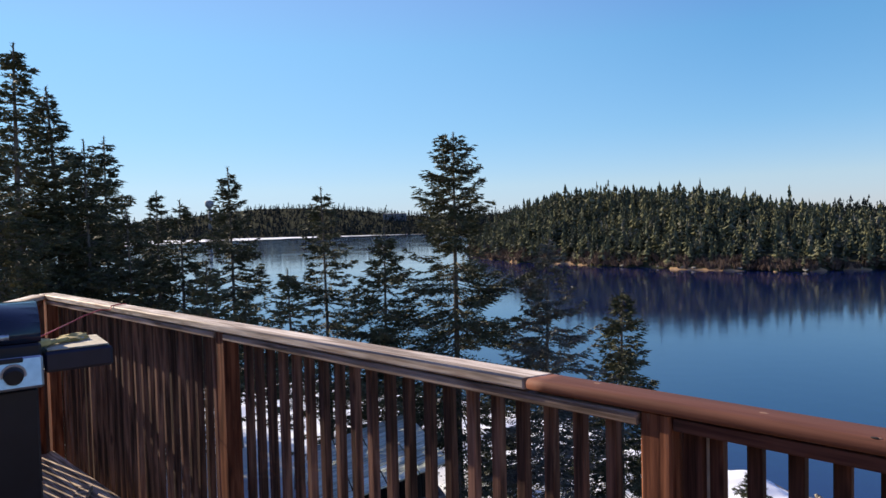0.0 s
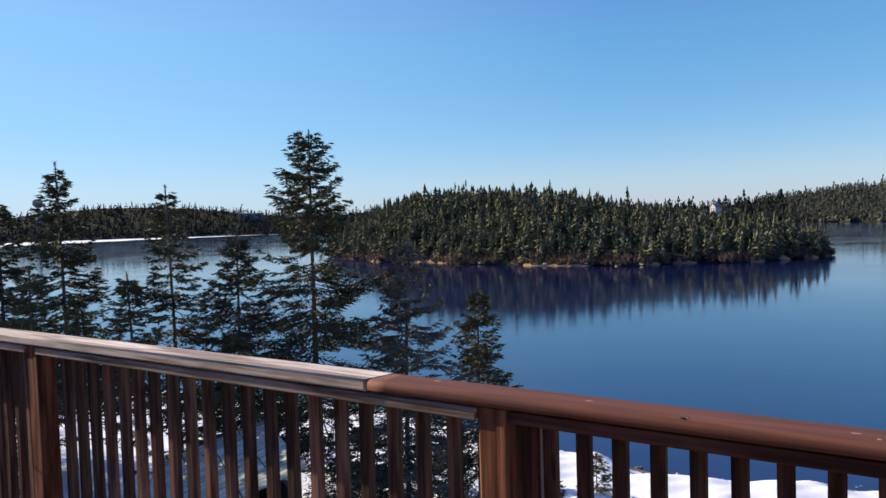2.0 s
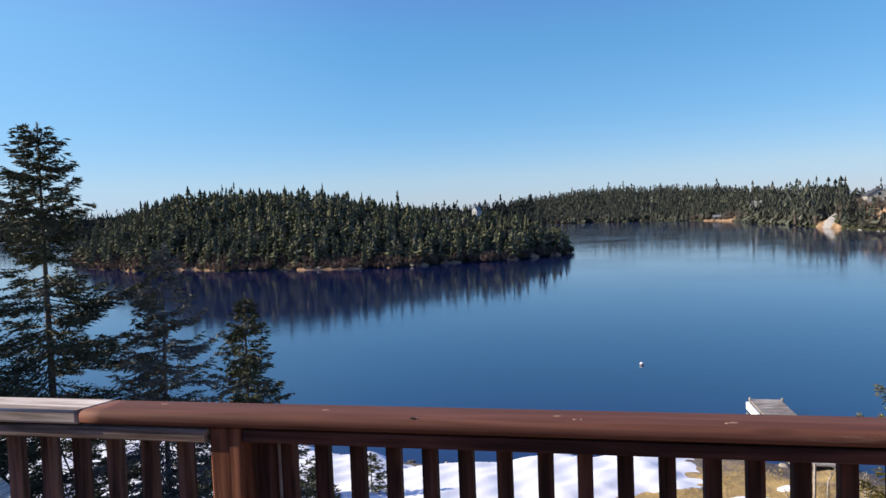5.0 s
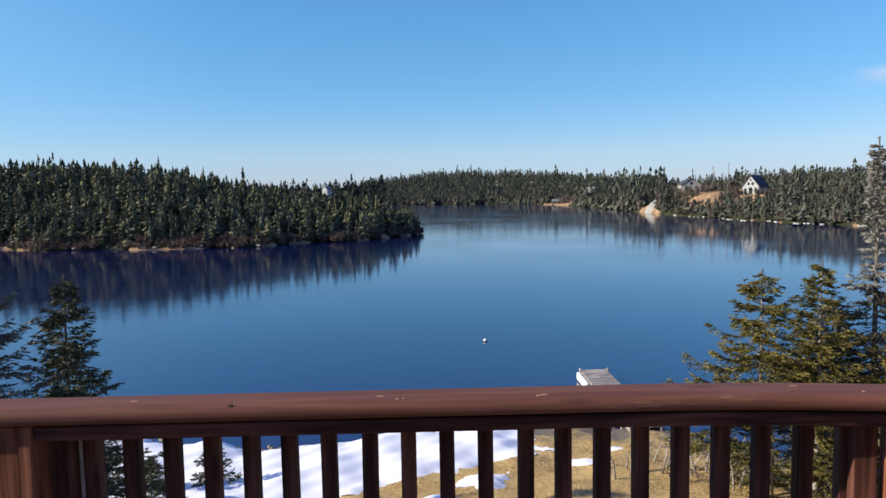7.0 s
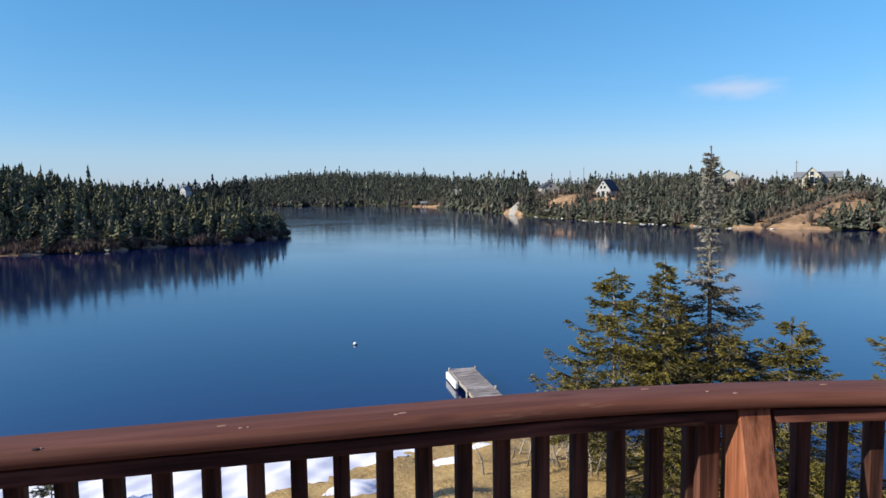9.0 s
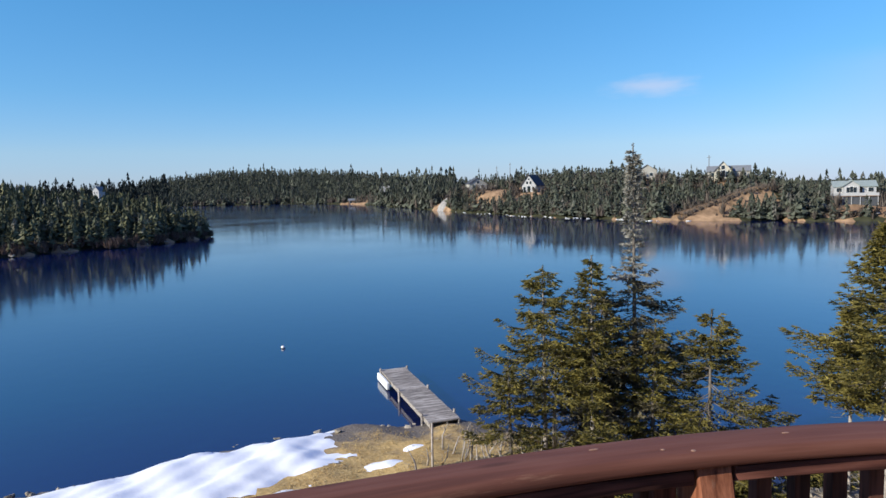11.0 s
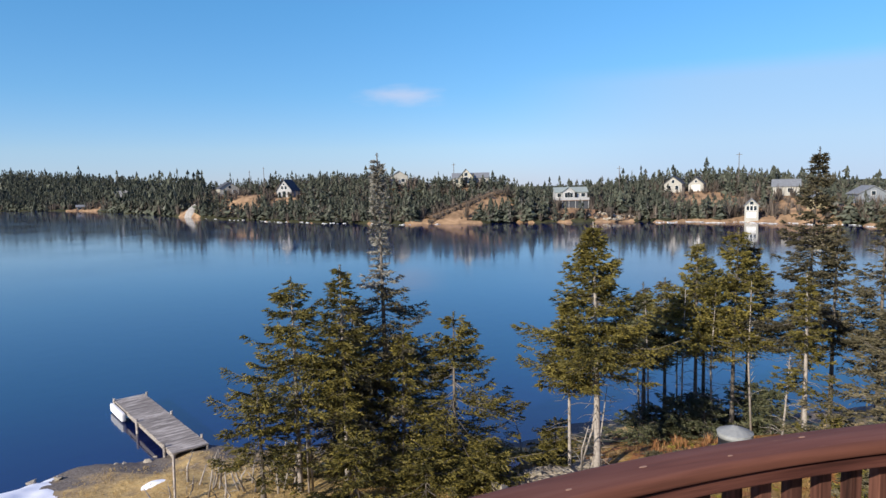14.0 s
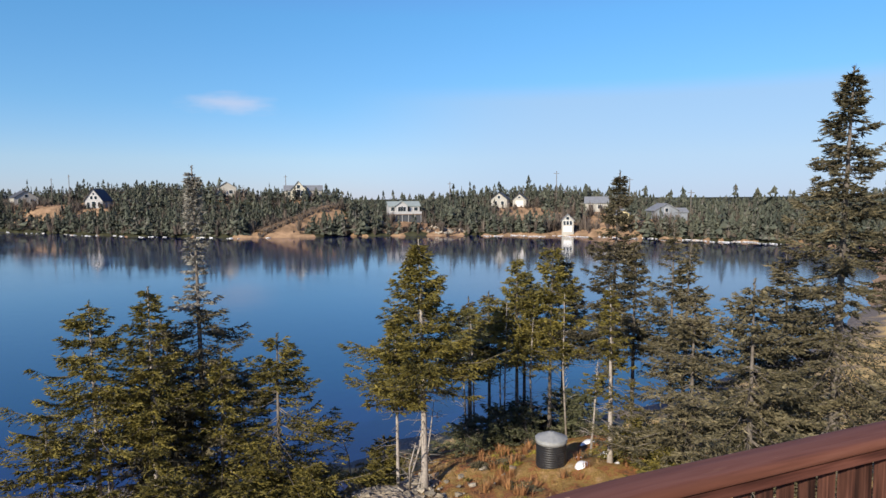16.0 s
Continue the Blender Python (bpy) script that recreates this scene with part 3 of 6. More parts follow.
bushes = [bush_template(rng, 26) for _ in range(6)]
bx, by = rng.uniform(90, 160, 30000), rng.uniform(-6, 150, 30000)
bd = island_depth(bx, by)
ok = (bd > 0.012) & (bd < 0.1)
bx, by = bx[ok][:2600], by[ok][:2600]
bh = rng.uniform(0.6, 1.5, len(bx))
M["red_brush"] = needles("reddish_shore_brush", (0.07, 0.042, 0.033), (0.125, 0.08, 0.062), (0.19, 0.13, 0.098), 0.2)
scatter("island_brush", bushes, bx, by, bh, bh * 1.3, M["red_brush"], rng, "reddish-brown leafless brush along the island's shore", "brush", 0.1)


def far_brush(name, n, az0, az1, depth, h0, h1, mat, label):
    az = rng.uniform(az0, az1, n)
    sh = knots(az, FAR)
    r = sh + 1.0 + depth * rng.uniform(0, 1, n)
    x, y = -np.sin(np.radians(az)) * r, np.cos(np.radians(az)) * r
    ok = far_depth(x, y)[0] > 0.8
    for cx, cy, cr in CLEARINGS:
        ok &= np.hypot(x - cx, y - cy) > cr * (0.35 + 0.5 * rng.uniform(0, 1, n))
    x, y = x[ok], y[ok]
    h = rng.uniform(h0, h1, len(x))
    return scatter(name, bushes, x, y, h, h * 1.1, mat, rng, label, "brush", 0.1)


far_brush("far_shore_brush", 4600, -174, -109, 40, 0.7, 1.9, M["brush"], "bare grey-brown brush between the far shore's trees")
far_brush("far_shore_brush", 900, -110, -88, 60, 2.0, 5.0, M["brush"], "bare grey-brown birches along the far shore")
far_brush("far_shore_brush", 1700, -174, -109, 75, 2.0, 3.8, M["brush"], "bare grey-brown birches on the far shore's slope")


# ---- near spruces ----
def spruce(name, x, y, height, radius, mat, seed, label, bare=0.12, thin=1.0, trunk_r=0.09, trunk_mat="bark", shape=0.95, profile=None, spire=1.0, spire_mat="lichen", group="shore spruces", droop=1.0, size=1.0, step=0.24, category="tree", dead=0):
    """A spruce: tapered trunk, whorls of limbs, and twigs set with needle tufts, ragged and with gaps."""
    g = np.random.default_rng(seed)
    radius *= 1.72
    z0 = float(ground_height(x, y)) - 0.1
    root = thing(name, label, category, group, pose(x, y, z0, 0, 0, float(g.uniform(0, 360))))
    bend = g.normal(0, 0.012 * height, (2,))
    axis = lambda k: np.array([bend[0] * k * k, bend[1] * k * k, height * k])
    bm = bmesh.new()
    ks = np.linspace(0, 1, 9)
    tube(bm, [tuple(float(c) for c in axis(k)) for k in ks], [float(0.72 * trunk_r * (1.3 if k == 0 else 1) * (1 - 0.93 * k) + 0.006) for k in ks], 9)
    part("trunk", bm, M[trunk_mat], root)
    if dead:        # bare dead twigs under the crown
        bm = bmesh.new()
        for _ in range(dead):
            k, a, L = g.uniform(0.1, bare + 0.12), g.uniform(0, 2 * math.pi), g.uniform(0.2, 0.75)
            p, d = Vector(axis(k)), Vector((math.cos(a), math.sin(a), g.uniform(-0.35, 0.3)))
            tube(bm, [p, p + d * L * 0.55 + Vector((0, 0, g.normal(0, 0.03))), p + d * L + Vector((0, 0, g.normal(-0.03, 0.06)))], [0.009, 0.006, 0.002], 4)
        part("deadwood", bm, M["dead_twig"], root)["kind"] = "stuff"
    lv, lf, nv, sv = [], [], [], []
    nl = 0
    z = bare
    up = np.array([0, 0, 1.0])
    u = np.linspace(0, 1, 4)[:, None]
    while True:
        z += g.uniform(0.5, 1.3) * step * (0.45 + 0.75 * (1 - z)) / height
        if z > 0.97:
            break
        for _ in range(int(g.integers(5, 8))):
            if g.uniform() > 0.92 * thin:
                continue
            k = min(0.975, z + g.normal(0, 0.008))
            width = np.interp(k, [p[0] for p in profile], [p[1] for p in profile]) if profile else (1 - k) ** shape * (0.8 + 0.2 * (1 - k)) + 0.01
            L = radius * width * g.uniform(0.5, 1.08)
            if k < bare + 0.1:
                L *= g.uniform(0.4, 1.0)
            a = g.uniform(0, 2 * math.pi)
            rise = np.interp(k, [0, 0.5, 0.85, 1], [-0.5, -0.3, 0.02, 0.55]) * droop + g.normal(0, 0.09)
            side = np.array([-math.sin(a), math.cos(a), 0])
            out = np.array([math.cos(a), math.sin(a), 0])
            pts = axis(k) + out * L * u + up * L * (rise * u - 0.3 * droop * u * (1 - u) + 0.22 * u ** 3) + side * L * g.normal(0, 0.07) * u ** 2
            rad = (0.005 + 0.006 * L) * (1 - 0.85 * u)
            ring = np.stack([pts + up * rad, pts - up * rad * 0.5 + side * rad * 0.87, pts - up * rad * 0.5 - side * rad * 0.87], 1)
            lv.append(ring.reshape(-1, 3))
            for i in range(3):
                for j in range(3):
                    p, q = nl + i * 3 + j, nl + i * 3 + (j + 1) % 3
                    lf.append((p, q, q + 3))
                    lf.append((p, q + 3, p + 3))
            nl += 12
            if k < bare + 0.07 and g.uniform() < 0.6:
                continue
            # twigs on both sides, then tufts along each twig
            nt = max(6, int(L / 0.034))
            tu = np.sort(g.uniform(0.06, 1.0, nt) ** 0.9)
            base = np.stack([np.interp(tu, u[:, 0], pts[:, c]) for c in range(3)], -1)
            sgn = np.where(g.uniform(0, 1, nt) < 0.5, -1.0, 1.0)
            tl = (0.09 + 0.26 * L * (1 - tu) ** 0.6 * g.uniform(0.5, 1.25, nt)) * size
            td = out * g.uniform(0.5, 0.95, nt)[:, None] + side * (sgn * g.uniform(0.35, 0.95, nt))[:, None] + up * g.normal(-0.02, 0.11, nt)[:, None]
            td /= np.linalg.norm(td, axis=1)[:, None]
            m = 6
            s = (np.arange(m) + 0.6) / m
            c = base[:, None] + td[:, None] * (tl[:, None] * s)[..., None]
            c[..., 2] -= 0.16 * tl[:, None] * s * s
            c = c.reshape(-1, 3)
            d = np.repeat(td, m, 0) + g.normal(0, 0.42, (nt * m, 3)) * np.array([1, 1, 0.7])
            d /= np.linalg.norm(d, axis=1)[:, None]
            w = np.cross(d, g.normal(0, 1, (nt * m, 3)))
            w /= np.linalg.norm(w, axis=1)[:, None] + 1e-9
            ln = g.uniform(0.065, 0.12, (nt * m, 1)) * size
            wd = g.uniform(0.011, 0.022, (nt * m, 1)) * size
            (sv if k > spire else nv).append(np.stack([c - w * wd, c + w * wd, c + d * ln], 1))
    # the leader: short needles up the topmost stem
    kk = g.uniform(0.9, 1.0, 160)
    c = np.stack([axis(v) for v in kk])
    d = g.normal(0, 1, (160, 3)) * np.array([1, 1, 0.4]) + up * 0.8
    d /= np.linalg.norm(d, axis=1)[:, None]
    w = np.cross(d, up + g.normal(0, 0.3, (160, 3)))
    w /= np.linalg.norm(w, axis=1)[:, None] + 1e-9
    (sv if spire < 0.9 else nv).append(np.stack([c - w * 0.01, c + w * 0.01, c + d * g.uniform(0.04, 0.1, (160, 1))], 1))
    if not lv:
        return root
    limbs = part_mesh("branching", np_mesh("branching", np.concatenate(lv), np.array(lf)), M["bark"], root)
    limbs["kind"] = "stuff"
    for nm, rows, mm in (("crown", nv, mat), ("spire", sv, spire_mat)):
        if rows:
            tri = np.concatenate(rows).reshape(-1, 3)
            part_mesh(nm, np_mesh(nm, tri, np.arange(len(tri)).reshape(-1, 3)), M[mm], root)["kind"] = "stuff"
    return root


BIN_X, BIN_Y = 7.1, -15.15
DARK = "dark green ragged spruce on the slope below the deck"
SUNNY = "sunlit yellow-green spruce on the rocky shore"
OPEN = "slender spruce with a bare lower trunk"
GREY = "spruce with open grey-olive boughs"
BROAD = [(0, 0.75), (0.1, 1.0), (0.35, 0.8), (0.6, 0.5), (0.8, 0.25), (1, 0.02)]
CROWN = [(0, 0.3), (0.36, 0.7), (0.44, 1.05), (0.56, 1.0), (0.62, 0.6), (0.67, 0.74), (0.73, 0.42), (0.8, 0.4), (0.88, 0.22), (1, 0.02)]
TALL = [(0, 0.8), (0.3, 0.8), (0.48, 0.6), (0.6, 0.3), (0.68, 0.34), (0.8, 0.2), (1, 0.02)]
FLAT = [(0, 0.4), (0.25, 0.6), (0.42, 1.0), (0.58, 0.95), (0.72, 0.55), (0.85, 0.25), (1, 0.03)]
RAGGED = [(0, 1.0), (0.25, 0.95), (0.4, 0.8), (0.5, 0.7), (0.56, 0.4), (0.62, 0.52), (0.68, 0.34), (0.76, 0.24), (0.84, 0.26), (0.9, 0.16), (0.96, 0.13), (1, 0.06)]
NEAR_TREES = [
    # x, y, tip height, radius, needles, label, extras
    (3.0, 14.5, 5.3, 2.3, "needles_dark", "tall dense dark spruce beyond the deck's end", {"trunk_r": 0.16}),
    (4.0, 15.2, 4.7, 1.9, "needles_dark", "tall dense dark spruce beyond the deck's end", {"trunk_r": 0.15}),
    (4.15, 14.1, 3.5, 1.9, "needles_dark", DARK, {}),
    (5.1, 15.9, 3.8, 1.7, "needles_dark", DARK, {}),
    (3.4, 19.0, 3.6, 2.2, "needles_dark", DARK, {}),
    (5.8, 20.0, 3.2, 2.0, "needles_dark", DARK, {}),
    (1.6, 16.8, 4.6, 2.2, "needles_dark", DARK, {}),
    (7.6, 19.6, 2.2, 1.7, "needles_dark", DARK, {}),
    (2.2, 12.6, 2.9, 2.0, "needles_dark", DARK, {"bare": 0.35}),
    (4.5, 12.9, 2.0, 1.8, "needles_dark", DARK, {"bare": 0.35}),
    (6.9, 17.4, 2.7, 1.3, "needles_dark", "slender dark spruce on the slope", {}),
    (6.6, 15.3, 2.35, 1.6, "needles_dark", DARK, {}),
    (5.3, 11.6, 1.0, 1.5, "needles_dark", "young bushy dark spruce on the slope", {"bare": 0.45}),
    (6.4, 12.1, 0.4, 1.2, "needles_dark", "young bushy dark spruce on the slope", {"bare": 0.45}),
    (7.66, 14.8, 3.15, 1.8, "needles_dark", "slender spruce with open drooping boughs", {"thin": 0.9, "bare": 0.2, "step": 0.2}),
    (7.2, 11.6, 0.77, 1.4, "needles_dark", "young dark spruce on the slope", {"bare": 0.4}),
    (9.0, 12.8, 2.58, 1.75, "needles_dark", "slender spruce with open drooping boughs", {"thin": 0.85, "bare": 0.2, "step": 0.2}),
    (9.4, 11.2, 1.6, 1.9, "needles_dark", DARK, {"thin": 0.9, "bare": 0.18, "step": 0.2}),
    (10.2, 9.7, 3.64, 2.0, "needles_dark", "tall ragged spruce with a broken flat top", {"thin": 0.9, "bare": 0.14, "step": 0.2, "trunk_r": 0.13, "profile": RAGGED}),
    (11.0, 7.9, 1.25, 2.0, "needles_grey", "lichen-grey spruce with sparse hanging twigs", {"thin": 0.9, "bare": 0.14, "step": 0.2}),
    (12.7, 7.05, 0.1, 1.5, "needles_dark", "small green pointed spruce on the slope", {"step": 0.17}),
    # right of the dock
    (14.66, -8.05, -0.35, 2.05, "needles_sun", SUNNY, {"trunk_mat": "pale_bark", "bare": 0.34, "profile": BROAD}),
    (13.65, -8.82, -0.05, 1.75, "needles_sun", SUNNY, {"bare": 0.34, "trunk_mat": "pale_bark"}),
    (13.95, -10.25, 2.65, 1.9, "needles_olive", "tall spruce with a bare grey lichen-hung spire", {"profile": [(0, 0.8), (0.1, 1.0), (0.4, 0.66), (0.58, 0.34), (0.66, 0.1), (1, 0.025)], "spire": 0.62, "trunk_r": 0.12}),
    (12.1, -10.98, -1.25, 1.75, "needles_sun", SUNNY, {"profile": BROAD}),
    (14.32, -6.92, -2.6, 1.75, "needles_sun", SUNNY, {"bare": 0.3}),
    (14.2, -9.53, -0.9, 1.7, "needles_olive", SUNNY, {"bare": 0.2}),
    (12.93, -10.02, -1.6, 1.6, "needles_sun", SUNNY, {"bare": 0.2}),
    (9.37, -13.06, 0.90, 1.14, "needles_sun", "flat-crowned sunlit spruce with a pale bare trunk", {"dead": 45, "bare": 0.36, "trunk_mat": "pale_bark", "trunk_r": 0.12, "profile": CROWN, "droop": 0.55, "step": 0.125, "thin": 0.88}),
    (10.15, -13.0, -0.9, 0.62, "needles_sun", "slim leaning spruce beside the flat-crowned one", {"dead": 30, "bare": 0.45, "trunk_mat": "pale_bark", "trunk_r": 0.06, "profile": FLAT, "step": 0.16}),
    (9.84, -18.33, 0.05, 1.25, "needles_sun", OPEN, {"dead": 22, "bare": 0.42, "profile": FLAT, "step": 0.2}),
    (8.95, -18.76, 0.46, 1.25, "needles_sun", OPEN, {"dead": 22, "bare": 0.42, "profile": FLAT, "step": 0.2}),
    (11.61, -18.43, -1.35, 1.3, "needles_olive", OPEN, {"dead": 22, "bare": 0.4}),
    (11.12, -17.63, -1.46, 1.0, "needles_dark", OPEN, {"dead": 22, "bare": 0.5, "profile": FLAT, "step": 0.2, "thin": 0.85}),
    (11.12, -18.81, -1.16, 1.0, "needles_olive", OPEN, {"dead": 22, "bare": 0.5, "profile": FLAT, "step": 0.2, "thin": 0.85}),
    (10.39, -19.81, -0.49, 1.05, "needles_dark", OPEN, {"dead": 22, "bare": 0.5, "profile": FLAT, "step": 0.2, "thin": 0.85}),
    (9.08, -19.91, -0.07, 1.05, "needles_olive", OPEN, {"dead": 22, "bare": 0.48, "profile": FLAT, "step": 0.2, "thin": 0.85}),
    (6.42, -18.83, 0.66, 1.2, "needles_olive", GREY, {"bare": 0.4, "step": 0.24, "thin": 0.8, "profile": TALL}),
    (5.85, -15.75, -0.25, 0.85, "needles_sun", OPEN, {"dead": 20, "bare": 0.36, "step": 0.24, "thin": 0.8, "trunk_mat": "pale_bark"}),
    (2.3, -16.97, 0.55, 1.9, "needles_olive", "broad spruce with low spreading boughs", {}),
    (6.96, -18.60, 2.53, 1.45, "needles_olive", "tall spruce standing above the others", {"bare": 0.3, "profile": TALL, "step": 0.2}),
    (5.16, -18.08, 1.13, 1.4, "needles_olive", GREY, {"bare": 0.32, "step": 0.26, "thin": 0.8}),
    (4.87, -18.19, 0.77, 1.4, "needles_olive", GREY, {"bare": 0.3, "step": 0.26, "thin": 0.8}),
    (1.25, -15.08, 4.1, 1.9, "needles_olive", "tall grey-green spruce close to the house", {"trunk_r": 0.15, "step": 0.22}),
    (2.53, -14.23, 0.30, 2.0, "needles_olive", "broad spruce with low spreading boughs", {}),
    (4.01, -15.76, -0.3, 2.0, "needles_olive", "broad spruce with low spreading boughs", {}),
]
for i, (tx, ty, tip, tr, mt, lb, extra) in enumerate(NEAR_TREES):
    spruce("spruce_tree", tx, ty, tip - float(ground_height(tx, ty)) + 0.1, tr, mt, 100 + i, lb, **extra)


# ---- the deck ----
GX = 1.206
FLOOR = -0.26
deck = thing("deck_floor", "weathered grey-brown wooden deck floor", "deck", kind="structure")
for i in range(27):
    # the boards stop at the slanting railings of both ends
    x = 1.13 - i * 0.142
    south = max(-5.6, -1.05 - (1.206 - x) * 2.0)
    north = max(6.25 - (1.226 - x) * 1.518, 3.3)
    bm = bmesh.new()
    box(bm, (0.136, north - south, 0.036), (0, 0, 0), 0.004)
    part("board", bm, M["deck"], deck, at=pose(x, (north + south) / 2, FLOOR - 0.02))


def bevel_box_mesh(name, size, bevel, mat, segments=1):
    bm = bmesh.new()
    box(bm, size, (0, 0, 0), bevel, None, segments)
    me = bpy.data.meshes.new(name)
    bm.to_mesh(me)
    bm.free()
    me.materials.append(mat)
    return me


BALUSTER = bevel_box_mesh("baluster", (0.038, 0.038, 1.42), 0.003, M["baluster"])
BALUSTER_SHADED = bevel_box_mesh("baluster", (0.038, 0.038, 1.42), 0.003, M["baluster_shaded"])
POST = bevel_box_mesh("post", (0.089, 0.089, 1.46), 0.006, M["post"])


# the line of the posts' inner faces: straight along the deck, then curving gently towards the house
BEND_Y, BEND_TURN, BEND_LENGTH = -0.777, radians(31.1), 2.17


def rail_line(s):
    """Place and heading (radians) on the curving railing, s metres past the start of its bend."""
    a = BEND_TURN * min(max(s, 0), BEND_LENGTH) / BEND_LENGTH
    r = BEND_LENGTH / BEND_TURN
    x, y = GX - r * (1 - math.cos(a)), BEND_Y - r * math.sin(a)
    rest = s if s < 0 else max(s - BEND_LENGTH, 0)
    return x - rest * math.sin(a), y - rest * math.cos(a), a


def rail_pose(s, out, z):
    x, y, a = rail_line(s)
    return pose(x + out * math.cos(a), y - out * math.sin(a), z, 0, 0, -math.degrees(a))


def swept(s0, s1, profile, step=0.06, skew=0.0):
    """A board that follows the railing; profile: points (outwards, height) round its section. Its UV runs along the grain."""
    bm = bmesh.new()
    uv = bm.loops.layers.uv.new("grain")
    n = max(1, round((s1 - s0) / step))
    girth = [0.0]
    for (a, b), (c, d) in zip(profile, profile[1:] + profile[:1]):
        girth.append(girth[-1] + math.hypot(c - a, d - b))
    rows, along = [], []
    for i in range(n + 1):
        s = s0 + (s1 - s0) * i / n
        row = []
        for o, z in profile:
            x, y, a = rail_line(s + (skew * o if i == 0 else 0))
            row.append(bm.verts.new((x + o * math.cos(a), y - o * math.sin(a), z)))
        rows.append(row)
        along.append(s)
    k = len(profile)
    for i in range(n):
        for j in range(k):
            f = bm.faces.new((rows[i][j], rows[i][(j + 1) % k], rows[i + 1][(j + 1) % k], rows[i + 1][j]))
            f.smooth = True
            for loop, (u, v) in zip(f.loops, ((girth[j], along[i]), (girth[j + 1], along[i]), (girth[j + 1], along[i + 1]), (girth[j], along[i + 1]))):
                loop[uv].uv = (u, v)
    bm.faces.new(rows[0][::-1])
    bm.faces.new(rows[-1])
    bmesh.ops.recalc_face_normals(bm, faces=bm.faces)
    return bm


def rounded(x0, x1, z0, z1, r):
    """The section of a board with eased edges."""
    pts = []
    for cx, cz, a0 in ((x1 - r, z1 - r, 0), (x0 + r, z1 - r, 90), (x0 + r, z0 + r, 180), (x1 - r, z0 + r, 270)):
        for q in (0, 30, 60, 90):
            pts.append((cx + r * math.cos(radians(a0 + q)), cz + r * math.sin(radians(a0 + q))))
    return pts


def tapered_post(parent, s):
    """A stout post whose inner side is cut slanting towards its head."""
    bm = bmesh.new()
    v = [bm.verts.new((x, y, z)) for y in (-0.041, 0.041) for x, z in ((0.089, -0.42), (0.089, 1.03), (0.004, 1.03), (-0.004, 1.0), (-0.07, 0.74), (-0.07, -0.42))]
    bm.faces.new(v[:6])
    bm.faces.new(v[6:][::-1])
    for i in range(6):
        bm.faces.new((v[i], v[(i + 1) % 6], v[6 + (i + 1) % 6], v[6 + i]))
    bmesh.ops.recalc_face_normals(bm, faces=bm.faces)
    bmesh.ops.bevel(bm, geom=list(bm.edges), offset=0.004, segments=1, affect="EDGES")
    part("post", bm, M["post"], parent, "orange-brown post with a slanting cut inner side", rail_pose(s, 0, 0))


def railing(name, label, start, heading, posts, rows, caps, rail="rail"):
    """A straight run of railing. Local y runs from the start away; local x points outwards; the inner face of the posts is x = 0. rows: first place, pitch and count of each bay's balusters."""
    root = thing(name, label, "railing", "", pose(start[0], start[1], 0, 0, 0, heading))
    for y in posts:
        part_mesh("post", POST, None, root, at=pose(0.0445, y, 0.302))
    for a, b in zip(posts, posts[1:]):
        bm = bmesh.new()
        box(bm, (0.038, b - a - 0.089 - 0.006, 0.034), (0, 0, 0), 0.004)
        part("top_rail", bm, M[rail], root, at=pose(0.01, (a + b) / 2, 1.006))
    for y, pitch, n in rows:
        for i in range(n):
            part_mesh("baluster", BALUSTER, None, root, at=pose(0.105 + random.uniform(-0.003, 0.003), y + pitch * i, 0.285, random.uniform(-0.25, 0.25), random.uniform(-0.2, 0.2), random.uniform(-2, 2)))
    for y0, y1, s0, s1, mat, lb in caps:
        bm = bmesh.new()
        box(bm, (0.12, y1 - y0, 0.038), (0, 0, 0), 0.0)
        for v in bm.verts:   # the ends are sawn at an angle
            v.co.y += (s0 if v.co.y < 0 else s1) * (v.co.x / 0.12)
        bmesh.ops.bevel(bm, geom=[e for e in bm.edges if abs(e.verts[0].co.y - e.verts[1].co.y) > 0.5], offset=0.007, segments=3, profile=0.5, affect="EDGES")
        for f in bm.faces:
            f.smooth = f.calc_area() < 0.02 * (y1 - y0) and abs(f.normal.y) < 0.5
        part("cap_board", bm, mat, root, lb, pose(0.04, (y0 + y1) / 2, 1.051))
    return root


CAP, WORN = M["cap"], M["cap_worn"]
railing("deck_railing", "weathered brown wooden deck railing with square balusters", (GX, 0.0), 0,
        [0.69, 3.135, 6.19], [(0.877, 0.1135, 20), (3.27, 0.1135, 26)],
        [(1.105, 6.27, -0.04, 0.0, WORN, "weathered greyish cap board")], "rail_worn")
railing("deck_railing", "weathered wooden railing across the deck's slanting end", (GX + 0.02, 6.2), 146.6,
        [0.12, 1.75, 3.4], [(0.2, 0.095, 16), (1.84, 0.095, 16)], [(0.03, 3.5, 0.05, 0.0, WORN, "weathered greyish cap board")])
front = thing("deck_railing", "red-brown stained wooden deck railing with a smooth cap board", "railing")
POSTS_S = [BEND_Y - 0.69, 0.645, 3.3, 5.2]
part("cap_board", swept(BEND_Y - 1.103, 5.3, rounded(-0.02, 0.1, 1.032, 1.07, 0.015), 0.06, 0.33), CAP, front, "red-brown cap board")
for a, b in zip(POSTS_S, POSTS_S[1:]):
    part("top_rail", swept(a + 0.05, b - 0.048, rounded(0.003, 0.041, 0.99, 1.024, 0.003), 0.1), M["rail_shaded"], front, "red-brown top rail with shade put into its colour")
tapered_post(front, POSTS_S[1])
for s in POSTS_S[2:]:
    part_mesh("post", POST, None, front, at=rail_pose(s, 0.0445, 0.302))
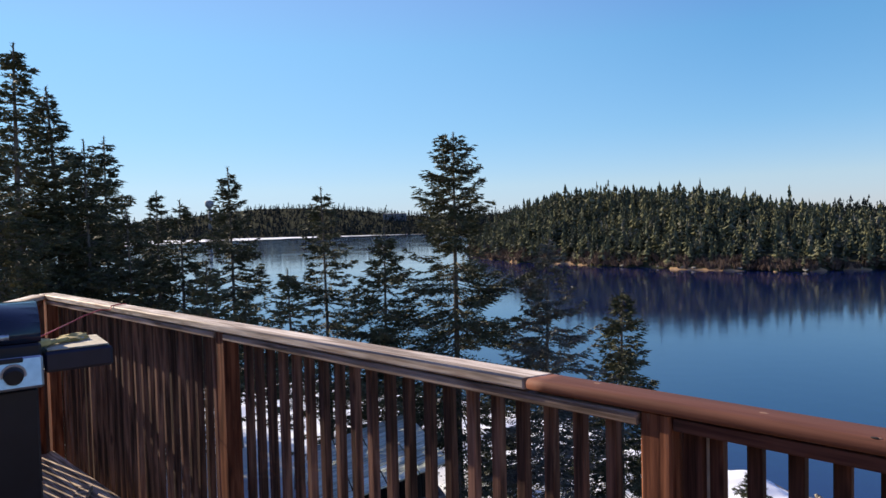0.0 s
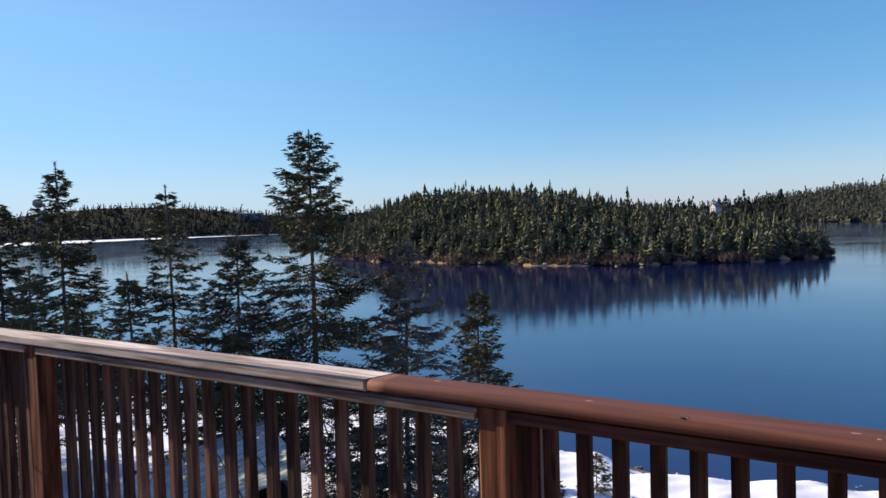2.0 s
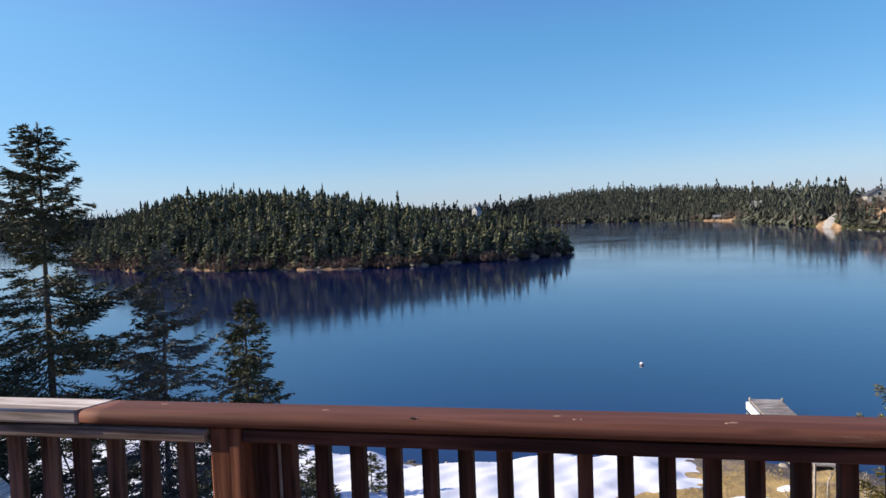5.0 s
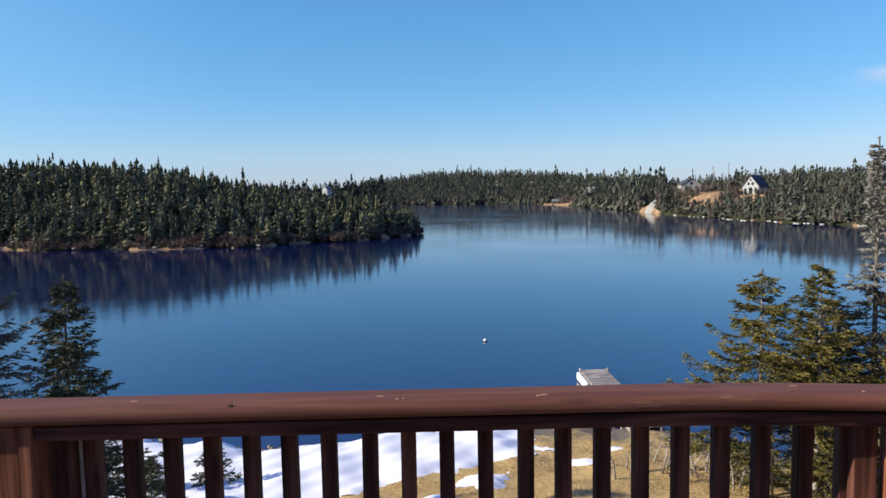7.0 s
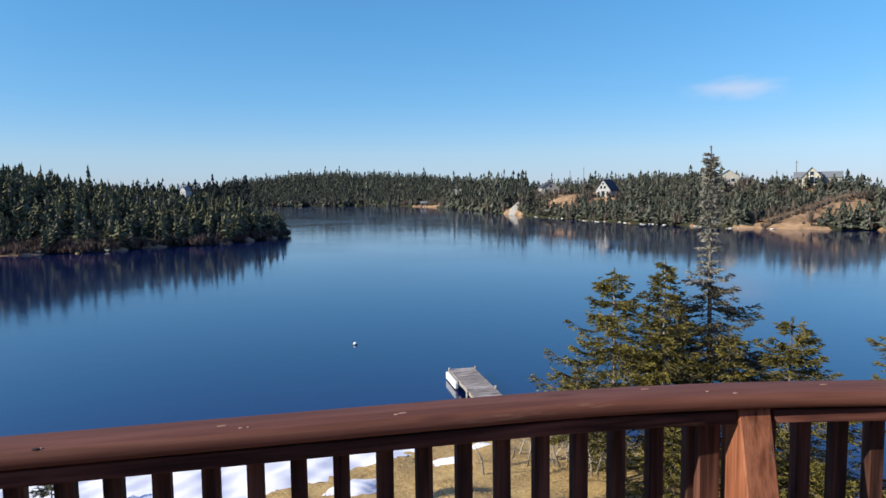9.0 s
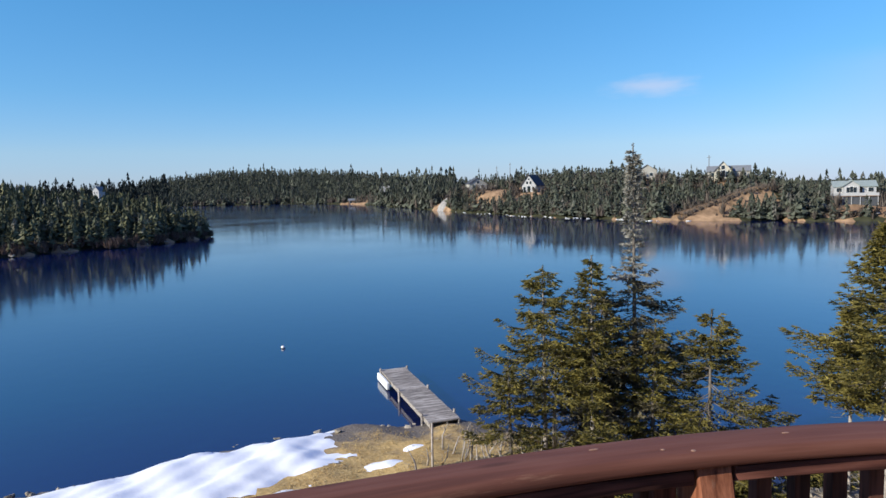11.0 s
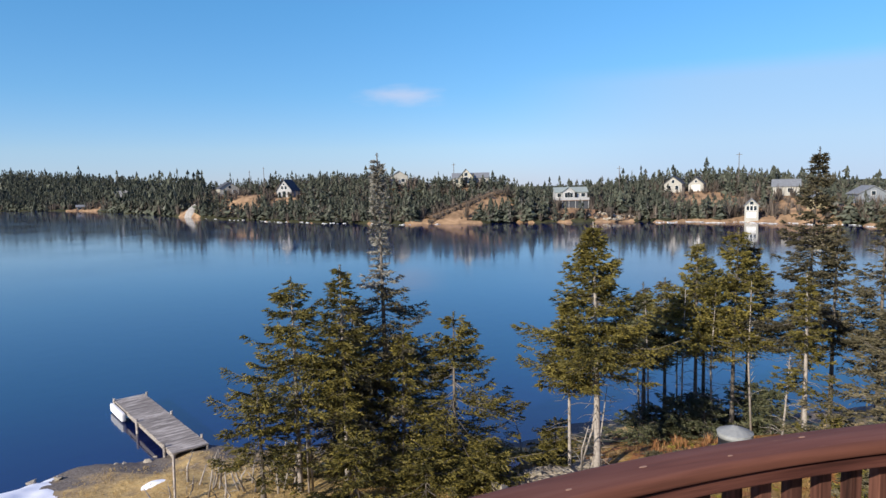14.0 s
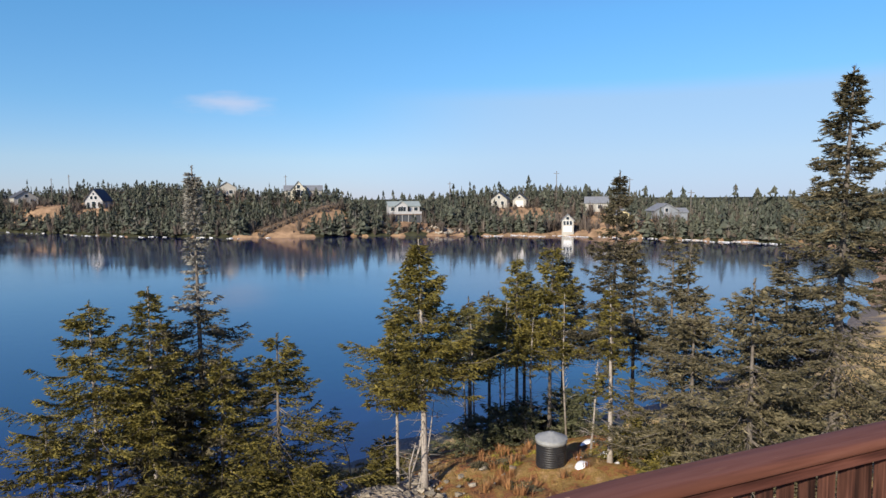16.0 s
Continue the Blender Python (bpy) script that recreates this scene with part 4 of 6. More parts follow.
bays = [BEND_Y - 0.559 + 0.0985 * i for i in range(20)] + [POSTS_S[1] + 0.085 + 0.092 * i for i in range(28)] + [POSTS_S[2] + 0.085 + 0.092 * i for i in range(20)]
for s in bays:
    part_mesh("baluster", BALUSTER_SHADED, None, front, at=rail_pose(s, 0.105 + random.uniform(-0.003, 0.003), 0.285) @ pose(0, 0, 0, random.uniform(-0.25, 0.25), random.uniform(-0.2, 0.2), random.uniform(-2, 2)))


# ---- snow left on the slope and the shore ----
def snow_material():
    m, n, l, b = material("old_snow", 0.75, 0, 0.3)
    v = coords(n, l)
    l.new(ramp_node(n, l, noise_node(n, l, v, 2.5, 5), [(0.3, (0.88, 0.89, 0.9)), (0.6, (0.94, 0.94, 0.94))]), b.inputs["Base Color"])
    bump_node(n, l, b, noise_node(n, l, v, 6, 5), 0.15, 0.03)
    return m


M["snow"] = snow_material()


def lumps(x, y):
    return 0.5 * np.sin(1.9 * x + 0.7 * y) + 0.4 * np.sin(1.1 * y - 2.6 * x + 2) + 0.3 * np.sin(3.7 * x + 3.1 * y) + 0.2 * np.sin(7.3 * x - 5.9 * y)


def snow_patch(name, label, x0, x1, y0, y1, mask, step=0.16, thick=0.14, mat="snow", category="snow"):
    """Snow lying on the ground where mask is above 0, thinning out to nothing at its edge."""
    gx, gy = np.meshgrid(np.arange(x0, x1, step), np.arange(y0, y1, step), indexing="ij")
    m = mask(gx, gy)
    z = ground_height(gx, gy) + thick * np.clip(m, -0.3, 1.0) + 0.015 * lumps(gx * 2, gy * 2)
    n0, n1 = gx.shape
    a = (np.arange(n0 - 1)[:, None] * n1 + np.arange(n1 - 1)[None]).ravel()
    q = np.stack([a, a + n1, a + n1 + 1, a + 1], -1)
    keep = (m.ravel()[q] > -0.25).all(1)
    q = q[keep]
    used, inv = np.unique(q, return_inverse=True)
    v = np.stack([gx.ravel(), gy.ravel(), z.ravel()], -1)[used]
    me = np_mesh(name, v, inv.reshape(q.shape))
    me.polygons.foreach_set("use_smooth", np.ones(len(me.polygons), dtype=bool))
    return tagged(part_mesh(name, me, M[mat]), label, category)


def shore_snow(x, y):
    s = knots(y, SHORE) + 0.35 * shore_noise(x, y) - x
    edge = (y - (1.2 - (x - 15.6) * 1.45)) * 0.55
    return np.minimum(np.minimum(edge, (s - 0.25) * 1.3), np.minimum((12.5 - y) * 0.5, (y + 3.5) * 0.8)) + 0.3 * lumps(x, y)


snow_patch("snow_field", "white old snow on the bank above the water", 9.5, 23.5, -6, 13, shore_snow)
snow_patch("snow_field", "white old snow lying between the spruces on the slope", 1.6, 26, 6.5, 34, lambda x, y: np.minimum(np.minimum((knots(y, SHORE) - x - 0.4) * 0.8, (y - 7.6) * 0.5), (33 - y) * 0.3) + 0.25 * lumps(x * 0.8, y * 0.8) - 0.2, 0.25)
for sx, sy, sr in ((15.9, -1.6, 0.8), (17.4, -4.4, 0.5), (14.6, -0.2, 0.45), (18.6, -5.6, 0.35), (7.2, -17.5, 0.4), (6.36, -15.21, 0.42), (6.27, -16.57, 0.45), (9.53, -18.68, 0.5), (6.75, -15.95, 0.3), (5.7, -15.9, 0.3), (12.12, -12.79, 0.5), (4.26, -15.04, 0.6)):
    snow_patch("snow_patch", "small melting patch of old snow on dry grass", sx - 1.4, sx + 1.4, sy - 1.4, sy + 1.4,
               lambda x, y: 1 - np.hypot((x - sx) * 1.3, y - sy) / sr + 0.35 * lumps(x * 1.5, y * 1.5), 0.07, 0.17 if sy < -12 else 0.08)


# ---- stones ----
M["stone"] = plain("grey_shore_stone", (0.24, 0.205, 0.15), 0.9, 0, 0.4, 3, 0.5)
M["pale_stone"] = plain("pale_shore_stone", (0.35, 0.305, 0.235), 0.9, 0, 0.35, 3, 0.4)


def stone_mesh(seed):
    """An angular broken stone."""
    g = random.Random(seed)
    bm = bmesh.new()
    for _ in range(15):
        d = Vector((g.gauss(0, 1), g.gauss(0, 1), g.gauss(0, 1))).normalized() * g.uniform(0.75, 1.1)
        bm.verts.new((d.x, d.y * 0.8, d.z * 0.55))
    bmesh.ops.convex_hull(bm, input=bm.verts)
    bmesh.ops.delete(bm, geom=[v for v in bm.verts if not v.link_faces], context="VERTS")
    me = bpy.data.meshes.new("stone")
    bm.to_mesh(me)
    bm.free()
    return me


STONES = {k: [stone_mesh(i + 9 * j) for i in range(6)] for j, k in enumerate(("stone", "pale_stone"))}
for k, ms in STONES.items():
    for me in ms:
        me.materials.append(M[k])


def stone(x, y, size, kind="stone", label="rough grey stone lying on the shore", group="stones on the mound"):
    ob = new("stone", random.choice(STONES[kind]))
    ob.matrix_basis = pose(x, y, float(ground_height(x, y)) + size * 0.18 + (0.13 if group == "stones on the mound" else 0), random.uniform(-20, 20), random.uniform(-20, 20), random.uniform(0, 360)) @ Matrix.Scale(size, 4)
    return tagged(ob, label, "stone", group)


def gravel_material():
    m, n, l, b = material("grey_scree", 0.95, 0, 0.2)
    v = coords(n, l)
    t = n.new("ShaderNodeTexVoronoi")
    t.inputs["Scale"].default_value = 9
    l.new(v, t.inputs["Vector"])
    c = ramp_node(n, l, t.outputs["Color"], [(0.1, (0.2, 0.17, 0.13)), (0.5, (0.37, 0.32, 0.25)), (0.9, (0.55, 0.48, 0.39))])
    l.new(mix_node(n, l, noise_node(n, l, v, 1.2, 4), c, (0.3, 0.24, 0.16)), b.inputs["Base Color"])
    bump_node(n, l, b, t.outputs["Distance"], 0.9, 0.08)
    return m


M["scree"] = gravel_material()
snow_patch("scree_bank", "grey stony scree under the spruces on the mound", 6.9, 13.0, -15.9, -9.2,
           lambda x, y: 1.2 - np.hypot((x - 9.85) / 1.5, (y + 12.4) / 1.75) + 0.25 * lumps(x * 1.4, y * 1.4), 0.1, 0.2, "scree", "scree")
random.seed(4)
for i in range(190):
    a, r = random.uniform(0, 6.28), abs(random.gauss(0, 1.2))
    stone(9.8 + r * math.cos(a), -12.3 + r * 1.25 * math.sin(a), random.choice((0.03, 0.04, 0.05, 0.06, 0.08, 0.12, 0.17)), random.choice(("stone", "stone", "pale_stone")))
for sx, sy, sz in ((6.48, -18.19, 0.55), (5.94, -17.53, 0.35), (12.97, -13.43, 0.3), (12.39, -13.77, 0.22), (7.0, -14.15, 0.14), (6.6, -14.1, 0.1), (6.2, -15.0, 0.14)):
    stone(sx, sy, sz, "pale_stone", "pale boulder among dry grass", "boulders")
for i in range(34):
    y = random.uniform(-7, 10)
    x = float(knots(y, SHORE)) - random.uniform(-0.3, 1.3)
    stone(x, y, random.uniform(0.06, 0.2), random.choice(("stone", "pale_stone")), "stone at the water's edge", "stones at the water's edge")
for i in range(12):
    y = random.uniform(8, 60)
    x = min((xx for xx in np.arange(90, 140, 0.5) if float(island_depth(xx, y)) > 0.012), default=None)
    if x is not None:
        stone(float(x), y, random.uniform(0.2, 0.5), "pale_stone", "pale boulder on the island's shore", "boulders on the island's shore")


# ---- low shrubs and bare saplings ----
for i, (x, y, h, r) in enumerate(((15.9, 6.9, 1.1, 0.6), (16.6, 5.6, 1.3, 0.7), (16.0, 7.9, 1.4, 0.7), (14.5, 6.3, 1.5, 0.8), (13.9, 9.2, 1.6, 0.9), (12.6, 10.6, 1.7, 0.9), (11.2, 9.0, 1.5, 0.8))):
    spruce("young_spruce", x, y, h, r, "needles_dark", 300 + i, "low dark young spruce standing in the snow", bare=0.05, thin=0.7, trunk_r=0.025, group="young spruces", category="shrub", step=0.16)
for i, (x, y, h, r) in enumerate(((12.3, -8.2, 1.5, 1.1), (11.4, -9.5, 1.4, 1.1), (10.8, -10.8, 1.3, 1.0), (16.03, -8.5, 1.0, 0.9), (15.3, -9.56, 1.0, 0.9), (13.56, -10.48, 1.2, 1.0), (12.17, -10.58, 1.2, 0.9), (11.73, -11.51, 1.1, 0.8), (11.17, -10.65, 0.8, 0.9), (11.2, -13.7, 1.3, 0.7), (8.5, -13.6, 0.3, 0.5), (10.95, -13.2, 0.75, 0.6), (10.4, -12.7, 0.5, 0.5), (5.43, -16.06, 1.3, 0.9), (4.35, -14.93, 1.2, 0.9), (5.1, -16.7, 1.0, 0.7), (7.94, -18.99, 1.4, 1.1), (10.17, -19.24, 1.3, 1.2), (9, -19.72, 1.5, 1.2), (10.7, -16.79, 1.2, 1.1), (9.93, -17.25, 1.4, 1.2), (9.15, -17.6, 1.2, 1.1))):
    # the last six take the dark needles to give the shade between the trunks
    spruce("young_spruce", x, y, h, r, "needles_sun" if i < 16 else "needles_dark", 340 + i, "low yellow-green young spruce on the rocky shore" if i < 16 else "low bushy spruce darkened for the shade among the trunks", bare=0.03, trunk_r=0.025, group="young spruces", category="shrub", step=0.15, shape=0.6)


def sapling(x, y, h, seed, lean=0.0, label="thin bare dead sapling with grey bark"):
    g = random.Random(seed)
    root = thing("dead_sapling", label, "tree", "dead saplings", pose(x, y, float(ground_height(x, y)) - 0.05, lean, 0, g.uniform(0, 360)))
    bm = bmesh.new()
    tube(bm, [(0, 0, 0), (g.gauss(0, 0.05), g.gauss(0, 0.05), h * 0.5), (g.gauss(0, 0.1), g.gauss(0, 0.1), h)], [0.035, 0.024, 0.006], 7)
    part("stem", bm, M["pale_bark"], root)
    bm = bmesh.new()
    for i in range(int(h * 7)):
        z = h * g.uniform(0.25, 0.98)
        a = g.uniform(0, 6.28)
        L = g.uniform(0.15, 0.55) * (1.1 - z / h)+0.05
        d = Vector((math.cos(a), math.sin(a), g.uniform(0.0, 0.6)))
        tube(bm, [(0, 0, z), tuple(Vector((0, 0, z)) + d * L * 0.6 + Vector((0, 0, 0.03))), tuple(Vector((0, 0, z)) + d * L)], [0.008, 0.005, 0.002], 4)
    ob = part("branching", bm, M["pale_bark"], root)
    ob["kind"] = "stuff"
    return root


for i, (x, y, h, ln) in enumerate(((10.0, -13.1, 2.6, 14), (9.75, -12.95, 1.9, -24), (9.6, -13.0, 2.3, 20), (6.6, -16.3, 2.6, -5), (14.51, -8.31, 3.3, 2), (14.35, -8.12, 3.0, -3), (12.38, -13.67, 1.3, -12), (10.85, -17.49, 4.2, 2), (9.96, -17.75, 4.4, -2), (11.37, -17.85, 4.0, 3), (9.19, -18.1, 4.3, 1), (10.63, -18.7, 4.2, -3), (8.2, -18.37, 4.4, 2))):
    sapling(x, y, h, i, ln)
for i in range(24):
    a = random.uniform(0, 6.28)
    x, y = 15.72 + random.gauss(0, 0.9), -6.92 + random.gauss(0, 0.8)
    sapling(x, y, random.uniform(0.5, 1.1), 50 + i, random.uniform(-25, 25), "bare grey shrub twigs on the shore")

# dry grass tufts on the lawn and the mound
def tufts(name, n, x0, x1, y0, y1, h0, h1, mat, label, keep):
    x, y = rng.uniform(x0, x1, n), rng.uniform(y0, y1, n)
    ok = keep(x, y)
    x, y = x[ok], y[ok]
    h = rng.uniform(h0, h1, len(x))
    return scatter(name, blades, x, y, h, h * 1.6, mat, rng, label, "grass", 0.01)


blades = [bush_template(rng, 9) for _ in range(8)]
M["dry_grass"] = needles("dry_grass_blades", (0.42, 0.29, 0.12), (0.56, 0.41, 0.18), (0.7, 0.54, 0.28), 0.6)
M["rust_grass"] = needles("rusty_heath", (0.13, 0.07, 0.03), (0.24, 0.14, 0.06), (0.36, 0.24, 0.1), 0.8)
lawn = lambda x, y: (knots(y, SHORE) - x > 1.6) & (shore_snow(x, y) < -0.2)
tufts("dry_grass", 14000, 9, 22, -13, 1.5, 0.03, 0.09, M["dry_grass"], "dry yellow grass on the lawn", lawn)
tufts("dry_grass", 2200, 6.5, 14, -14.8, -8.9, 0.05, 0.14, M["rust_grass"], "dry grass between the young spruces", lawn)
tufts("dry_grass", 1500, 4.6, 10.0, -16.6, -12.5, 0.08, 0.26, M["rust_grass"], "rusty brown heath and grass on the mound", lambda x, y: (np.hypot(x - BIN_X, y - BIN_Y) > 0.5) & (lumps(x * 0.9, y * 0.9) > 0.1))


def heath_material():
    m, n, l, b = material("heath_and_moss", 0.95, 0, 0.15)
    v = coords(n, l)
    c = ramp_node(n, l, noise_node(n, l, v, 1.6, 6, 0.7), [(0.34, (0.2, 0.12, 0.07)), (0.44, (0.5, 0.21, 0.085)), (0.52, (0.46, 0.3, 0.09)), (0.6, (0.6, 0.36, 0.15)), (0.7, (0.62, 0.48, 0.27))])
    f = ramp_node(n, l, noise_node(n, l, v, 14, 5, 0.75), [(0.3, (0.5, 0.5, 0.5)), (0.7, (1, 1, 1))])
    l.new(mix_node(n, l, 1.0, c, f, "MULTIPLY"), b.inputs["Base Color"])
    bump_node(n, l, b, noise_node(n, l, v, 18, 5, 0.7), 1.0, 0.08)
    return m


M["rust_brush"] = needles("rusty_heath_twigs", (0.17, 0.065, 0.03), (0.3, 0.13, 0.055), (0.46, 0.26, 0.11), 0.9)
hx, hy = rng.uniform(4.9, 9.6, 260), rng.uniform(-16.7, -13.0, 260)
ok = (np.hypot(hx - BIN_X, hy - BIN_Y) > 0.6) & (lumps(hx * 0.8 + 2, hy * 0.8) > 0.05)
hx, hy = hx[ok], hy[ok]
hh = rng.uniform(0.12, 0.38, len(hx))
scatter("heath_brush", bushes, hx, hy, hh, hh * 1.3, M["rust_brush"], rng, "rust-red leafless heath twigs on the mound", "brush", -0.05)
M["heath"] = heath_material()
snow_patch("heath_patch", "rusty heath, moss and bare earth on the mound", 3.0, 13.2, -20.5, -10.4,
           lambda x, y: 1.4 - np.hypot((x - 7.6) / 3.4, (y + 15.5) / 3.2) + 0.2 * lumps(x, y), 0.16, 0.13, "heath", "heath")
for i in range(24):
    x, y = rng.uniform(4.8, 9.4), rng.uniform(-16.4, -12.6)
    if math.hypot(x - BIN_X, y - BIN_Y) > 0.7:
        h = float(rng.uniform(0.14, 0.34))
        spruce("heath_shrub", x, y, h, h * rng.uniform(0.8, 1.4), ("needles_moss", "needles_moss", "needles_olive")[i % 3], 500 + i, "low yellow-green cushion of juniper on the mound", bare=0.02, trunk_r=0.012, group="low shrubs on the mound", category="shrub", step=0.03, shape=0.4, droop=0.1, size=0.7)


# ---- dock, buoy, stake ----
M["dock"] = wood("grey_dock_planks", (0.22, 0.19, 0.16), (0.34, 0.3, 0.26), (0.46, 0.42, 0.37), 1, 0.85)
dock = thing("wooden_dock", "weathered grey plank dock reaching into the lake", "dock", at=pose(0, -7.35, 0))
TOP = WATER + 0.42
plank = bevel_box_mesh("plank", (0.136, 1.15, 0.035), 0.004, M["dock"])
for i in range(50):
    part_mesh("plank", plank, None, dock, at=pose(27.7 - i * 0.142, random.uniform(-0.012, 0.012), TOP, 0, 0, random.uniform(-0.5, 0.5)))
for y in (-0.52, 0.52):
    bm = bmesh.new()
    box(bm, (7.1, 0.05, 0.16), (24.2, y, TOP - 0.1), 0.006)
    part("beam", bm, M["dock"], dock)
for x in (27.6, 24.5, 21.4):
    for y in (-0.6, 0.6):
        bm = bmesh.new()
        tube(bm, [(x, y, WATER - 1.5), (x, y, TOP + 0.12)], [0.045, 0.045], 10)
        part("post", bm, M["dock"], dock)
M["float"] = plain("white_plastic_float", (0.82, 0.82, 0.8), 0.5, 0, 0.05)
bm = bmesh.new()
box(bm, (1.7, 0.16, 0.32), (26.85, 0.66, WATER + 0.2), 0.06, None, 3)
part("float", bm, M["float"], dock, "white float along the dock's side")

M["black"] = plain("black_plastic", (0.02, 0.02, 0.022), 0.5, 0, 0.3)
buoy = thing("mooring_buoy", "small white round mooring buoy with a dark band", "buoy", at=pose(35.6, -3.27, WATER))
bm = bmesh.new()
bmesh.ops.create_uvsphere(bm, u_segments=20, v_segments=12, radius=0.115, matrix=Matrix.Translation((0, 0, 0.04)))
for f in bm.faces:
    f.smooth = True
part("ball", bm, M["float"], buoy)
bm = bmesh.new()
tube(bm, [(0, 0, 0.015), (0, 0, 0.06)], [0.118, 0.119], 20)
part("band", bm, M["black"], buoy)
bm = bmesh.new()
tube(bm, [(0, 0, 0.15), (0.02, 0, 0.2), (0.05, 0, 0.19)], [0.012, 0.012, 0.012], 8)
part("eye", bm, M["black"], buoy)

stake = thing("wooden_stake", "leaning pale wooden stake driven into the lawn", "stake", at=pose(16.3, -5.5, float(ground_height(16.3, -5.5)), 10, 8, 30))
bm = bmesh.new()
box(bm, (0.05, 0.05, 1.25), (0, 0, 0.55), 0.005)
part("pole", bm, M["pale_bark"], stake)


# ---- black bin with a tin lid on the mound ----
M["tin"] = plain("galvanised_tin", (0.5, 0.52, 0.54), 0.4, 0.7, 0.12, 10)
M["lid_grey"] = plain("weathered_grey_lid", (0.27, 0.28, 0.28), 0.7, 0.0, 0.15, 8)
M["bin"] = plain("black_ribbed_plastic", (0.018, 0.018, 0.02), 0.45, 0, 0.3, 6)
comp = thing("compost_bin", "black ribbed round compost bin with a grey conical lid", "bin", at=pose(BIN_X, BIN_Y, float(ground_height(BIN_X, BIN_Y)) + 0.06))
bm = bmesh.new()
pts, rad = [], []
for i in range(45):
    z = 0.62 * i / 44
    pts.append((0, 0, z))
    rad.append(0.37 + (0.005 if i % 4 < 2 else -0.003) - 0.012 * i / 44)
tube(bm, pts, rad, 28)
part("body", bm, M["bin"], comp)
bm = bmesh.new()
tube(bm, [(0, 0, 0.62), (0, 0, 0.72)], [0.385, 0.38], 28)
part("collar", bm, M["lid_grey"], comp, "grey metal collar")
bm = bmesh.new()
tube(bm, [(0, 0, 0.72), (0, 0, 0.735), (0, 0, 0.87), (0, 0, 0.88)], [0.4, 0.395, 0.07, 0.05], 14)
for f in bm.faces:
    f.smooth = False
part("lid", bm, M["lid_grey"], comp, "grey conical lid with a small knob")
bm = bmesh.new()
tube(bm, [(0.0, -0.02, 0.875), (0, -0.02, 0.91)], [0.03, 0.025], 10)
part("knob", bm, M["black"], comp)
bm = bmesh.new()
box(bm, (0.1, 0.02, 0.07), (0.03, 0.365, 0.16), 0.008)
part("vent", bm, M["black"], comp)


# ---- garden shed below the deck ----
M["green_plank"] = wood("pale_green_roof_planks", (0.44, 0.47, 0.34), (0.56, 0.59, 0.45), (0.64, 0.67, 0.53), 0, 0.9)
M["grey_wall"] = wood("grey_shed_boards", (0.12, 0.11, 0.1), (0.2, 0.18, 0.16), (0.28, 0.26, 0.23), 2, 0.85)
shed_at = pose(8.54, 9.53, -2.2, 0, 0, 150)
shed = thing("garden_shed", "small garden shed with a flat pale green plank roof", "shed", at=shed_at)
# local x runs along the far edge, local y towards the deck; the far corner is the origin
RW, RD = 2.1, 2.95
for i in range(10):
    for k in range(4):
        bm = bmesh.new()
        box(bm, (RW / 4 - 0.02, 0.272, 0.03), ((k - 1.5) * RW / 4, 0, 0), 0.004)
        part("roof_plank", bm, M["green_plank"], shed, at=pose(RW / 2, 0.145 + i * 0.295, -0.26, 0, 14, 0))
for x, y, sx, sy in ((0.12, RD / 2, 0.08, RD - 0.3), (RW - 0.12, RD / 2, 0.08, RD - 0.3), (RW / 2, 0.15, RW - 0.3, 0.08), (RW / 2, RD - 0.15, RW - 0.3, 0.08)):
    bm = bmesh.new()
    box(bm, (sx, sy, 2.5), (x, y, -1.85), 0.004)
    part("wall", bm, M["grey_wall"], shed)


# ---- barbecue on the deck ----
M["lid_blue"] = plain("dark_blue_enamel", (0.012, 0.018, 0.035), 0.16, 0.0, 0.2)
M["steel"] = plain("brushed_steel", (0.55, 0.56, 0.58), 0.32, 0.9, 0.08, 30)
M["grill_black"] = plain("black_painted_steel", (0.008, 0.008, 0.012), 0.45, 0.0, 0.3)
M["shelf_blue"] = plain("dark_blue_shelf", (0.012, 0.014, 0.03), 0.4, 0.0, 0.2)
M["shelf_tan"] = plain("worn_tan_board", (0.46, 0.4, 0.29), 0.7, 0, 0.3, 25)
M["red_cord"] = plain("red_cord", (0.45, 0.04, 0.05), 0.6, 0, 0.1)
M["yellow_rag"] = plain("yellow_scraper_handle", (0.55, 0.42, 0.16), 0.8, 0, 0.3, 20)
bbq = thing("barbecue", "black gas barbecue with a dark blue lid and steel panel", "barbecue", at=pose(0.12, 3.46, 0.0, 0, 0, -10))
bm = bmesh.new()
prof = [(0.0, 0.0)] + [(0.23 - 0.23 * math.cos(math.pi * i / 12), 0.18 * math.sin(math.pi * i / 12)) for i in range(13)]
left, right = [], []
for y, z in prof[1:]:
    left.append(bm.verts.new((-0.33, y + 0.02, 1.06 + z)))
    right.append(bm.verts.new((0.33, y + 0.02, 1.06 + z)))
for i in range(12):
    f = bm.faces.new((left[i], right[i], right[i + 1], left[i + 1]))
    f.smooth = True
bm.faces.new(left)
bm.faces.new(right[::-1])
bm.faces.new((left[0], left[-1], right[-1], right[0]))
bmesh.ops.recalc_face_normals(bm, faces=bm.faces)
lid = part("lid", bm, M["lid_blue"], bbq, "glossy dark blue enamel lid")
bm = bmesh.new()
tube(bm, [(-0.2, -0.03, 1.1), (0.2, -0.03, 1.1)], [0.013, 0.013], 10)
part("handle", bm, M["steel"], lid)
bm = bmesh.new()
box(bm, (0.66, 0.48, 0.14), (0, 0.25, 0.985), 0.012)
part("firebox", bm, M["grill_black"], bbq)
bm = bmesh.new()
